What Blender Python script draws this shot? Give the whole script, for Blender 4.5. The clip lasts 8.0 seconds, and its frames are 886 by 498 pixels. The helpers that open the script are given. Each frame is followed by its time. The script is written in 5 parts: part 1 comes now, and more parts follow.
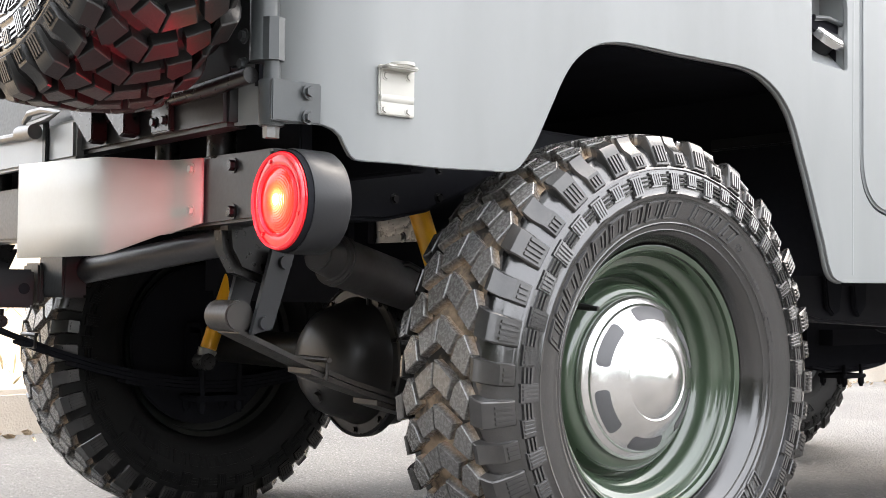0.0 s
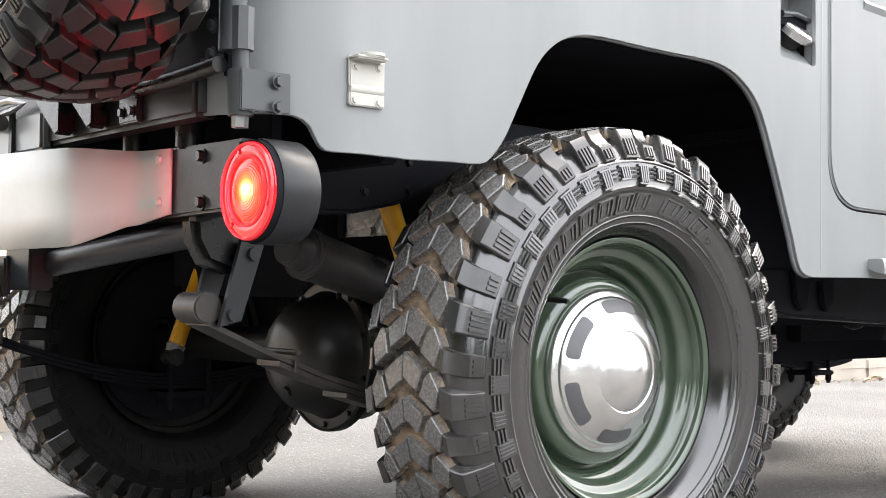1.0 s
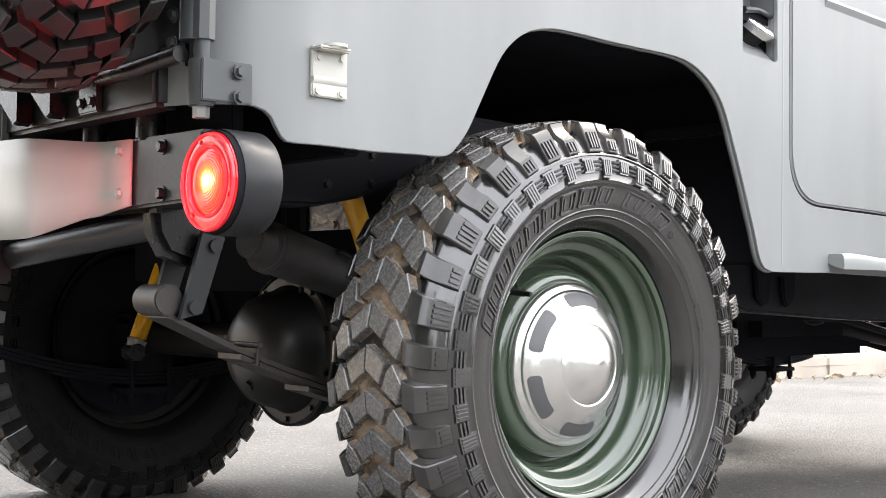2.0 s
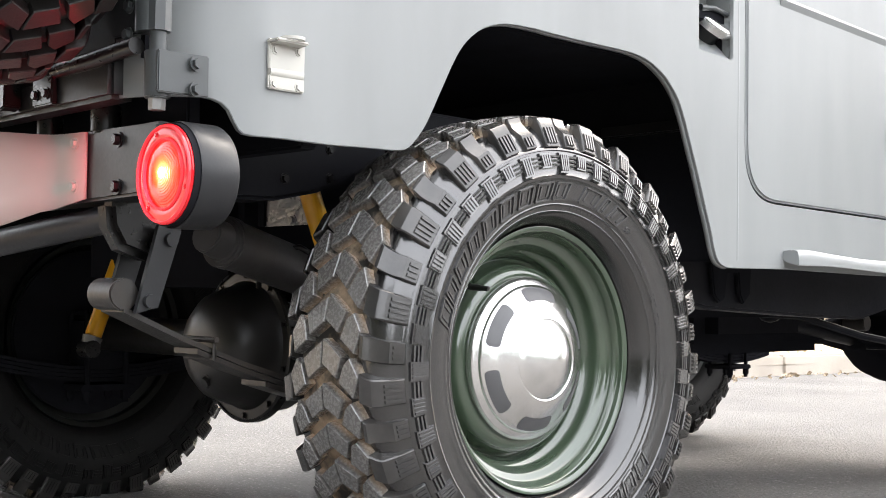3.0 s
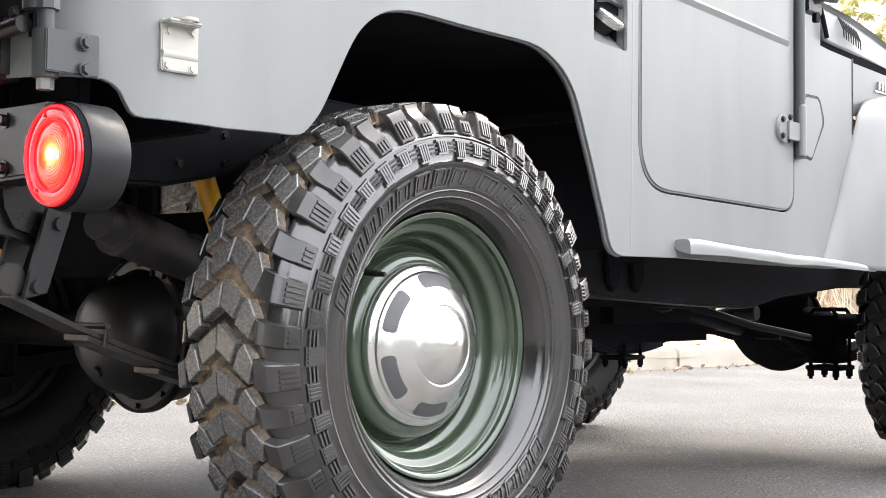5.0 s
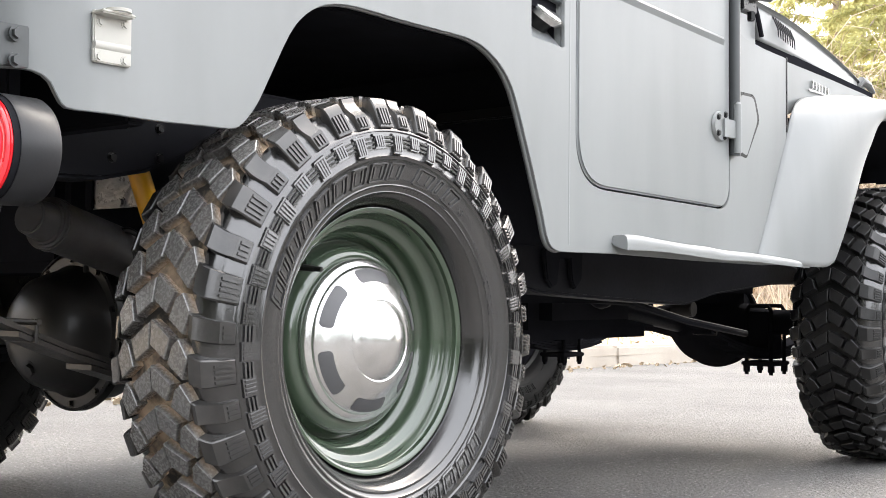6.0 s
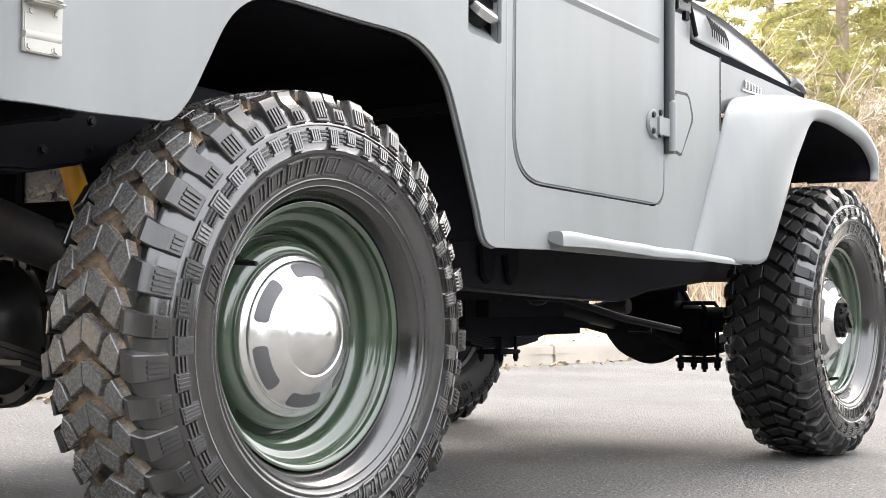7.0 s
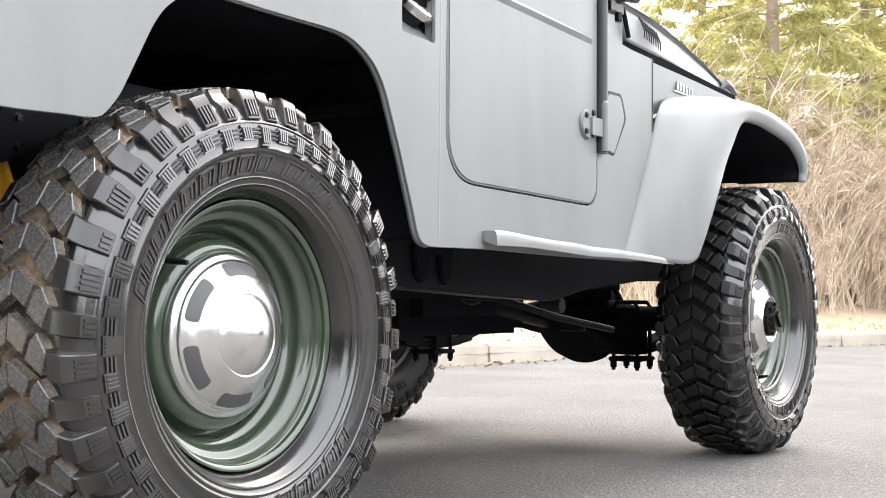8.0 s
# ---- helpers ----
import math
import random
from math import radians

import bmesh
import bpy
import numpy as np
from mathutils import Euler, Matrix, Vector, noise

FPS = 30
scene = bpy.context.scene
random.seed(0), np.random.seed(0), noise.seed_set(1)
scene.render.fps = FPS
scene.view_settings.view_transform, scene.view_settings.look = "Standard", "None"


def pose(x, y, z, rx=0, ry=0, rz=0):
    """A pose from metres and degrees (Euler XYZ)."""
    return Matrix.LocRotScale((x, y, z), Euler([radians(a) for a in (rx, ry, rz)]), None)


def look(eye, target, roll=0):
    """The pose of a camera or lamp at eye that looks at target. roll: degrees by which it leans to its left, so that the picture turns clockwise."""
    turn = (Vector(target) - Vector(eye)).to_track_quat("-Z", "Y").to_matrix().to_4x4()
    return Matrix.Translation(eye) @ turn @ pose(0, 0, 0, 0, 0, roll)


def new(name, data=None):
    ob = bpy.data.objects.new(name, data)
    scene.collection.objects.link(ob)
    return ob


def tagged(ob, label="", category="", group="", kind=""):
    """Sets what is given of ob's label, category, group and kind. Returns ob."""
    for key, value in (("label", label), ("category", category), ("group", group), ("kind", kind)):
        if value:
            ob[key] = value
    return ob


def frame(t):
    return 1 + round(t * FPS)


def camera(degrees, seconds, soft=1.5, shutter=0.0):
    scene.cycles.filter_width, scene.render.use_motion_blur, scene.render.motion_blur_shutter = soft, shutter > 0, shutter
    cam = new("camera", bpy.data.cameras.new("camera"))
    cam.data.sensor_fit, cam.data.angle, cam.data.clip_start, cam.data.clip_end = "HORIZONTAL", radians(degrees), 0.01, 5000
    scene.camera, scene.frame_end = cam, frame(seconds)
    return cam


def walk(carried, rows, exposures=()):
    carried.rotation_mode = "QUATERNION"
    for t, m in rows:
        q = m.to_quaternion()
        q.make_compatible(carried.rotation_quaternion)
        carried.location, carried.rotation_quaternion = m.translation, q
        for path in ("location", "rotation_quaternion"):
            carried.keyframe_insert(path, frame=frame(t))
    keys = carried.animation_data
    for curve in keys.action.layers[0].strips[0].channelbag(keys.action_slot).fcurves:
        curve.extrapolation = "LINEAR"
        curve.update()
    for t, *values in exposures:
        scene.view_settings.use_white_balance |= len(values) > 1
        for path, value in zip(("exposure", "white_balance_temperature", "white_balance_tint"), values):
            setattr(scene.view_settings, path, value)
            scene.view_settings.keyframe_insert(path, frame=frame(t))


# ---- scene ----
cam = camera(38.756, 8.0, soft=0.85)
ROWS = [
    (0.0, -1.4148, -2.0584, 0.5207, 92.005, -38.792, 0.604),
    (0.5, -1.4136, -2.0570, 0.5149, 92.062, -39.420, 0.635),
    (1.0, -1.4115, -2.0554, 0.5086, 92.060, -40.137, 0.632),
    (1.5, -1.4086, -2.0533, 0.5042, 92.028, -40.907, 0.660),
    (3.0, -1.4039, -2.0559, 0.4908, 92.101, -43.564, 0.699),
    (3.5, -1.4042, -2.0569, 0.4857, 92.106, -44.570, 0.658),
    (4.0, -1.4030, -2.0586, 0.4802, 92.090, -45.663, 0.608),
    (5.5, -1.3966, -2.0605, 0.4715, 92.023, -49.403, 0.522),
    (6.0, -1.3925, -2.0621, 0.4675, 92.032, -50.753, 0.442),
    (6.5, -1.3898, -2.0623, 0.4633, 92.018, -52.183, 0.466),
    (7.0, -1.3891, -2.0622, 0.4603, 92.036, -53.591, 0.475),
    (7.5, -1.3860, -2.0626, 0.4584, 92.046, -55.063, 0.463),
    (8.0, -1.3841, -2.0632, 0.4584, 92.070, -56.518, 0.393),
]
walk(cam, [(t, pose(x, y, z, rx, 0, rz) @ pose(0, 0, 0, 0, 0, lean)) for t, x, y, z, rx, rz, lean in ROWS],
     exposures=[(0.0, 2.38), (3.5, 2.38), (5.5, 2.32), (8.0, 2.24)])

# ---- light: bright overcast sky with a wide soft sun ----
world = bpy.data.worlds.new("sky")
scene.world = world
world.use_nodes = True
wn = world.node_tree.nodes
sky = wn.new("ShaderNodeTexSky")
sky.sky_type, sky.sun_disc = "NISHITA", False
sky.sun_elevation, sky.sun_rotation = radians(50), radians(84)
sky.air_density, sky.dust_density, sky.ozone_density = 1.0, 9.0, 0.6
cloud = wn.new("ShaderNodeMix")
cloud.data_type = "RGBA"
cloud.inputs["Factor"].default_value = 0.72
cloud.inputs["B"].default_value = (6.75, 6.8, 6.98, 1)
wn["Background"].inputs[1].default_value = 0.165
world.node_tree.links.new(sky.outputs[0], cloud.inputs["A"])
world.node_tree.links.new(cloud.outputs["Result"], wn["Background"].inputs[0])
sun = new("sun", bpy.data.lights.new("sun", "SUN"))
sun.data.energy, sun.data.angle, sun.data.color = 0.55, radians(24), (1.0, 0.96, 0.90)
sun.matrix_world = look((9, 1, 11), (0, 0, 0))

# ---- materials ----
def node_mat(name):
    m = bpy.data.materials.new(name)
    m.use_nodes = True
    return m, m.node_tree.nodes, m.node_tree.links, m.node_tree.nodes["Principled BSDF"]


def surface(name, base, rough=0.5, metal=0.0, other=None, amount=0.25, scale=6.0, fine=90.0, bump=0.15, dist=0.001,
            rough_var=0.12, coat=0.0, speck=None, speck_cut=0.62, speck_scale=14.0, island=0.0, spec=0.5, coat_rough=0.16, stretch=None):
    """A painted, metal, rubber or stone surface: two scales of noise in colour, gloss and relief."""
    m, n, l, b = node_mat(name)
    co = n.new("ShaderNodeTexCoord")
    big = n.new("ShaderNodeTexNoise")
    big.inputs["Scale"].default_value, big.inputs["Detail"].default_value = scale, 6
    small = n.new("ShaderNodeTexNoise")
    small.inputs["Scale"].default_value, small.inputs["Detail"].default_value = fine, 4
    for q in (big, small):
        l.new(co.outputs["Object"], q.inputs["Vector"])
    if stretch:
        along = n.new("ShaderNodeMapping")
        along.inputs["Scale"].default_value = stretch
        l.new(co.outputs["Object"], along.inputs["Vector"])
        l.new(along.outputs["Vector"], big.inputs["Vector"])
    mix = n.new("ShaderNodeMix")
    mix.data_type = "RGBA"
    mix.inputs["A"].default_value = (*base, 1)
    mix.inputs["B"].default_value = (*(other or [c * 0.6 for c in base]), 1)
    ramp = n.new("ShaderNodeMapRange")
    ramp.inputs["From Min"].default_value, ramp.inputs["From Max"].default_value = 0.35, 0.7
    ramp.inputs["To Max"].default_value = amount
    l.new(big.outputs["Fac"], ramp.inputs["Value"])
    l.new(ramp.outputs["Result"], mix.inputs["Factor"])
    colour = mix.outputs["Result"]
    if speck:
        dots = n.new("ShaderNodeTexNoise")
        dots.inputs["Scale"].default_value, dots.inputs["Detail"].default_value = speck_scale, 9
        dots.inputs["Roughness"].default_value = 0.65
        l.new(co.outputs["Object"], dots.inputs["Vector"])
        cut = n.new("ShaderNodeMapRange")
        cut.inputs["From Min"].default_value, cut.inputs["From Max"].default_value = speck_cut, speck_cut + 0.12
        l.new(dots.outputs["Fac"], cut.inputs["Value"])
        over = n.new("ShaderNodeMix")
        over.data_type = "RGBA"
        over.inputs["B"].default_value = (*speck, 1)
        l.new(cut.outputs["Result"], over.inputs["Factor"])
        l.new(colour, over.inputs["A"])
        colour = over.outputs["Result"]
    if island:
        geo = n.new("ShaderNodeNewGeometry")
        vary = n.new("ShaderNodeHueSaturation")
        spread = n.new("ShaderNodeMapRange")
        spread.inputs["To Min"].default_value, spread.inputs["To Max"].default_value = 1 - island, 1 + island
        l.new(geo.outputs["Random Per Island"], spread.inputs["Value"])
        l.new(spread.outputs["Result"], vary.inputs["Value"])
        l.new(colour, vary.inputs["Color"])
        colour = vary.outputs["Color"]
    l.new(colour, b.inputs["Base Color"])
    gloss = n.new("ShaderNodeMapRange")
    gloss.inputs["To Min"].default_value, gloss.inputs["To Max"].default_value = max(0.02, rough - rough_var), min(1, rough + rough_var)
    l.new(small.outputs["Fac"], gloss.inputs["Value"])
    l.new(gloss.outputs["Result"], b.inputs["Roughness"])
    b.inputs["Metallic"].default_value = metal
    b.inputs["Specular IOR Level"].default_value = spec
    b.inputs["Coat Weight"].default_value = coat
    b.inputs["Coat Roughness"].default_value = coat_rough
    if bump:
        bp = n.new("ShaderNodeBump")
        bp.inputs["Strength"].default_value, bp.inputs["Distance"].default_value = bump, dist
        l.new(small.outputs["Fac"], bp.inputs["Height"])
        l.new(bp.outputs["Normal"], b.inputs["Normal"])
    return m


def lit(name, colour, strength, rough=0.2):
    m, n, l, b = node_mat(name)
    b.inputs["Base Color"].default_value = (*colour, 1)
    b.inputs["Roughness"].default_value = rough
    b.inputs["Emission Color"].default_value = (*colour, 1)
    b.inputs["Emission Strength"].default_value = strength
    return m


PAINT = surface("grey_paint", (0.222, 0.232, 0.233), 0.33, 0.0, (0.186, 0.194, 0.194), 0.9, 3.2, 220, 0.06, 0.0006, 0.06, coat=0.05, spec=0.38, stretch=(2.2, 2.2, 0.45))
DARK_PAINT = surface("dark_grey_paint", (0.018, 0.019, 0.020), 0.38, 0.0, (0.013, 0.0135, 0.014), 0.6, 9, 160, 0.03, 0.0004, spec=0.25)
HINGE_PAINT = surface("hinge_grey_paint", (0.048, 0.053, 0.055), 0.34, 0.0, (0.038, 0.042, 0.044), 0.6, 12, 160, 0.12, 0.0008)
CREAM = surface("cream_paint", (0.46, 0.452, 0.417), 0.50, 0.0, (0.42, 0.41, 0.372), 0.7, 9, 140, 0.05, 0.0006, 0.08, spec=0.4)
BLACK = surface("black_chassis_paint", (0.006, 0.006, 0.0065), 0.30, 0.0, (0.010, 0.009, 0.008), 0.7, 12, 120, 0.05, 0.0008, 0.10, spec=0.3)
CHASSIS = surface("chassis_black", (0.015, 0.0155, 0.019), 0.42, 0.0, (0.011, 0.011, 0.013), 0.7, 12, 120, 0.15, 0.001, 0.14, spec=0.05)
AXLE = surface("dusty_axle_black", (0.015, 0.0148, 0.0148), 0.36, 0.0, (0.024, 0.022, 0.020), 0.8, 7, 120, 0.15, 0.001, 0.12, spec=0.4)
BLACK_DULL = surface("black_undercoat", (0.017, 0.0175, 0.021), 0.7, 0.0, (0.013, 0.013, 0.0145), 0.7, 10, 70, 0.35, 0.002, spec=0.0)
RAIL = surface("bumper_black", (0.023, 0.024, 0.026), 0.36, 0.0, (0.019, 0.019, 0.021), 0.6, 10, 180, 0.15, 0.0008, spec=0.28)
EXHAUST = surface("sooty_exhaust_steel", (0.105, 0.103, 0.104), 0.42, 0.2, (0.065, 0.060, 0.056), 0.8, 14, 120, 0.25, 0.0012)
TANK = surface("scuffed_guard_metal", (0.42, 0.43, 0.45), 0.30, 0.5, (0.25, 0.255, 0.265), 0.7, 22, 60, 0.6, 0.004)
STEEL = surface("worn_steel", (0.22, 0.22, 0.22), 0.42, 0.8, (0.12, 0.11, 0.10), 0.6, 18, 160, 0.2, 0.001)
SPRING = surface("spring_steel", (0.020, 0.019, 0.018), 0.42, 0.0, (0.034, 0.027, 0.021), 0.8, 22, 150, 0.2, 0.001, spec=0.45)
RUBBER = surface("tyre_rubber", (0.082, 0.081, 0.080), 0.27, 0.0, (0.155, 0.146, 0.135), 0.6, 7, 240, 0.45, 0.001, 0.14, spec=0.9,
                 speck=(0.24, 0.185, 0.135), speck_cut=0.69, speck_scale=11)
SIDEWALL = surface("sidewall_rubber", (0.009, 0.009, 0.0095), 0.20, 0.0, (0.018, 0.017, 0.016), 0.7, 9, 260, 0.25, 0.0005, 0.09, spec=1.0, coat=0.4, coat_rough=0.2)
# same rubber with a lighter base, so the marks' edge highlights are partly painted
RAISED = surface("raised_rubber", (0.024, 0.024, 0.025), 0.20, 0.0, (0.034, 0.033, 0.032), 0.6, 30, 260, 0.15, 0.0004, 0.08, spec=1.0, coat=0.8, coat_rough=0.15)
SHOULDER = surface("shoulder_rubber", (0.024, 0.0238, 0.0238), 0.20, 0.0, (0.056, 0.052, 0.048), 0.7, 16, 240, 0.3, 0.0008, 0.10, spec=0.6, coat=0.15, coat_rough=0.15,
                   speck=(0.15, 0.12, 0.092), speck_cut=0.68, speck_scale=16)
# darker copy of the sidewall rubber: underbody shade put into the colour
SHADED_WALL = surface("shaded_sidewall_rubber", (0.008, 0.008, 0.008), 0.65, 0.0, (0.012, 0.0115, 0.011), 0.6, 14, 260, 0.2, 0.0005, 0.1, spec=0.2)
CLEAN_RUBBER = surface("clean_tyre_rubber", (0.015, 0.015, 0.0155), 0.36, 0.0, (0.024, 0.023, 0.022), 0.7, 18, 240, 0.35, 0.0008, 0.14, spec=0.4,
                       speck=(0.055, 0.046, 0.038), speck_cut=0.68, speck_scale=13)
DUST = surface("dusty_groove_rubber", (0.020, 0.018, 0.016), 0.85, 0.0, (0.012, 0.011, 0.010), 0.8, 16, 200, 0.4, 0.001,
               speck=(0.42, 0.32, 0.225), speck_cut=0.47, speck_scale=9)


def groove_dust(m):
    """Adds dry tan mud that clings low on the tread blocks, in patches."""
    n, l = m.node_tree.nodes, m.node_tree.links
    b = n["Principled BSDF"]
    old = b.inputs["Base Color"].links[0].from_socket
    co = n.new("ShaderNodeTexCoord")
    split = n.new("ShaderNodeSeparateXYZ")
    l.new(co.outputs["Object"], split.inputs["Vector"])
    ring = n.new("ShaderNodeCombineXYZ")
    l.new(split.outputs["X"], ring.inputs["X"])
    l.new(split.outputs["Z"], ring.inputs["Y"])
    size = n.new("ShaderNodeVectorMath")
    size.operation = "LENGTH"
    l.new(ring.outputs["Vector"], size.inputs[0])
    low = n.new("ShaderNodeMapRange")
    low.inputs["From Min"].default_value, low.inputs["From Max"].default_value = 0.3600, 0.350
    l.new(size.outputs["Value"], low.inputs["Value"])
    centred = n.new("ShaderNodeMath")
    centred.inputs[1].default_value = -0.014
    l.new(split.outputs["Y"], centred.inputs[0])
    wide = n.new("ShaderNodeMath")
    wide.operation = "ABSOLUTE"
    l.new(centred.outputs["Value"], wide.inputs[0])
    mid = n.new("ShaderNodeMapRange")
    mid.inputs["From Min"].default_value, mid.inputs["From Max"].default_value = 0.080, 0.058
    l.new(wide.outputs["Value"], mid.inputs["Value"])
    patch = n.new("ShaderNodeTexNoise")
    patch.inputs["Scale"].default_value, patch.inputs["Detail"].default_value = 16, 7
    l.new(co.outputs["Object"], patch.inputs["Vector"])
    cut = n.new("ShaderNodeMapRange")
    cut.inputs["From Min"].default_value, cut.inputs["From Max"].default_value = 0.41, 0.53
    l.new(patch.outputs["Fac"], cut.inputs["Value"])
    amount = low.outputs["Result"]
    for extra in (mid, cut):
        times = n.new("ShaderNodeMath")
        times.operation = "MULTIPLY"
        l.new(amount, times.inputs[0])
        l.new(extra.outputs["Result"], times.inputs[1])
        amount = times.outputs["Value"]
    over = n.new("ShaderNodeMix")
    over.data_type = "RGBA"
    over.inputs["B"].default_value = (0.42, 0.32, 0.23, 1)
    l.new(old, over.inputs["A"])
    l.new(amount, over.inputs["Factor"])
    l.new(over.outputs["Result"], b.inputs["Base Color"])


groove_dust(RUBBER)
GREEN = surface("green_wheel_paint", (0.040, 0.060, 0.039), 0.14, 0.0, (0.060, 0.085, 0.054), 0.5, 8, 200, 0.05, 0.0005, 0.06, coat=1.0, coat_rough=0.05)
# near-black copy of the green rim paint, standing in for underbody shade
SHADED_RIM = surface("shaded_rim_paint", (0.010, 0.012, 0.010), 0.5, 0.0, (0.016, 0.015, 0.013), 0.6, 8, 200, 0.1, 0.0006, spec=0.3)
CHROME = surface("polished_metal", (0.76, 0.76, 0.755), 0.23, 1.0, (0.62, 0.62, 0.62), 0.6, 26, 300, 0.03, 0.0003, 0.05)
CAP_DARK = surface("hubcap_recess_paint", (0.105, 0.105, 0.11), 0.5, 0.2, None, 0.3, 20, 200, 0.1)
YELLOW = surface("yellow_damper_paint", (0.92, 0.47, 0.02), 0.35, 0.0, (0.82, 0.37, 0.015), 0.6, 14, 150, 0.1, 0.0006, coat=0.2)
ASPHALT = surface("asphalt", (0.140, 0.136, 0.131), 0.88, 0.0, (0.103, 0.100, 0.097), 0.9, 1.4, 100, 1.0, 0.013, 0.1,
                  speck=(0.29, 0.283, 0.272), speck_cut=0.57, speck_scale=90, spec=0.2)
KERB = surface("kerb_concrete", (0.44, 0.395, 0.34), 0.9, 0.0, (0.32, 0.285, 0.24), 0.7, 3, 120, 0.5, 0.004)
LEAF_LITTER = surface("dry_leaf_litter", (0.46, 0.355, 0.24), 0.95, 0.0, (0.34, 0.265, 0.18), 0.9, 2.2, 60, 1.0, 0.02,
                      speck=(0.42, 0.35, 0.25), speck_cut=0.52, speck_scale=24)
DEAD_GRASS = surface("dead_grass", (0.50, 0.42, 0.25), 0.9, 0.0, (0.36, 0.30, 0.17), 0.8, 3, 60, 0.2, 0.002, island=0.35)
TWIG = surface("dry_twig_bark", (0.62, 0.52, 0.41), 0.9, 0.0, (0.38, 0.30, 0.22), 0.8, 4, 80, 0.3, 0.002, island=0.4)
BARK = surface("tree_bark", (0.36, 0.29, 0.23), 0.9, 0.0, (0.24, 0.19, 0.145), 0.9, 7, 60, 0.9, 0.01)
NEEDLES = surface("conifer_needles", (0.17, 0.175, 0.050), 0.75, 0.0, (0.12, 0.13, 0.036), 0.8, 2.5, 40, 0.2, 0.002, island=0.45)
LEAVES = surface("pale_evergreen_leaves", (0.27, 0.262, 0.115), 0.75, 0.0, (0.20, 0.196, 0.085), 0.8, 2, 40, 0.2, 0.002, island=0.45)


def leafy(m, colour, share):
    """Lets light through thin leaves."""
    n, l = m.node_tree.nodes, m.node_tree.links
    thin = n.new("ShaderNodeBsdfTranslucent")
    thin.inputs["Color"].default_value = (*colour, 1)
    both = n.new("ShaderNodeMixShader")
    both.inputs["Fac"].default_value = share
    l.new(n["Principled BSDF"].outputs["BSDF"], both.inputs[1])
    l.new(thin.outputs["BSDF"], both.inputs[2])
    l.new(both.outputs["Shader"], n["Material Output"].inputs["Surface"])


leafy(NEEDLES, (0.42, 0.42, 0.17), 0.5)
leafy(LEAVES, (0.60, 0.58, 0.26), 0.55)
EVERGREEN = surface("unseen_evergreen", (0.050, 0.060, 0.032), 0.8, 0.0, (0.035, 0.043, 0.024), 0.8, 2, 40, 0.2, 0.002, island=0.4)
LENS_RED = lit("red_lens", (0.60, 0.010, 0.018), 0.06, 0.10)
LENS_BEAD = lit("red_lens_bead", (0.78, 0.040, 0.050), 0.14, 0.10)
LENS_GLOW, n, l, b = node_mat("glowing_inner_lens")
geo = n.new("ShaderNodeNewGeometry")
away = n.new("ShaderNodeVectorMath")
away.operation = "DISTANCE"
away.inputs[1].default_value = (-0.618, -0.746, 0.632)
l.new(geo.outputs["Position"], away.inputs[0])
hot = n.new("ShaderNodeValToRGB")
for place, colour in ((0.0, (1.0, 0.30, 0.08, 1)), (0.3, (1.0, 0.10, 0.018, 1)), (1.0, (0.9, 0.020, 0.010, 1))):
    stop = hot.color_ramp.elements.new(place) if place not in (0.0, 1.0) else hot.color_ramp.elements[0 if place == 0 else -1]
    stop.color = colour
power = n.new("ShaderNodeMapRange")
power.inputs["From Min"].default_value, power.inputs["From Max"].default_value = 0.008, 0.028
power.inputs["To Min"].default_value, power.inputs["To Max"].default_value = 0.95, 0.20
reach = n.new("ShaderNodeMapRange")
reach.inputs["From Min"].default_value, reach.inputs["From Max"].default_value = 0.008, 0.032
l.new(away.outputs["Value"], power.inputs["Value"])
l.new(away.outputs["Value"], reach.inputs["Value"])
l.new(reach.outputs["Result"], hot.inputs["Fac"])
l.new(hot.outputs["Color"], b.inputs["Emission Color"])
l.new(power.outputs["Result"], b.inputs["Emission Strength"])
b.inputs["Base Color"].default_value, b.inputs["Roughness"].default_value = (0.7, 0.02, 0.01, 1), 0.12
BULB = lit("hot_bulb", (1.0, 0.60, 0.34), 16.0)

# ---- building helpers ----
def part(name, bm, material, parent=None, label="", sharp=35.0, kind=""):
    """Links a bmesh as one mesh object, under a thing or a part if one is given."""
    bmesh.ops.recalc_face_normals(bm, faces=bm.faces)
    me = bpy.data.meshes.new(name)
    bm.to_mesh(me)
    bm.free()
    for p in me.polygons:
        p.use_smooth = True
    me.set_sharp_from_angle(angle=radians(sharp))
    me.materials.append(material)
    ob = new(name, me)
    if parent:
        ob.parent = parent
    return tagged(ob, label, kind=kind)


def thing(name, label, category, group="", kind="", at=(0, 0, 0)):
    ob = new(name)
    ob.empty_display_size = 0.2
    ob.location = at
    return tagged(ob, label, category, group, kind)


def bevel_sharp(bm, width, seg=2, angle=40.0):
    edges = [e for e in bm.edges if len(e.link_faces) == 2 and e.calc_face_angle(0) > radians(angle)]
    if edges and width:
        bmesh.ops.bevel(bm, geom=edges, offset=width, segments=seg, affect="EDGES", clamp_overlap=True)


def add_box(bm, c, s, m=None):
    made = bmesh.ops.create_cube(bm, size=1.0)["verts"]
    bmesh.ops.scale(bm, vec=s, verts=made)
    if m:
        bmesh.ops.transform(bm, matrix=m, verts=made)
    bmesh.ops.translate(bm, vec=c, verts=made)
    return made


def box(c, s, bevel=0.003, m=None):
    bm = bmesh.new()
    add_box(bm, c, s, m)
    bevel_sharp(bm, bevel)
    return bm


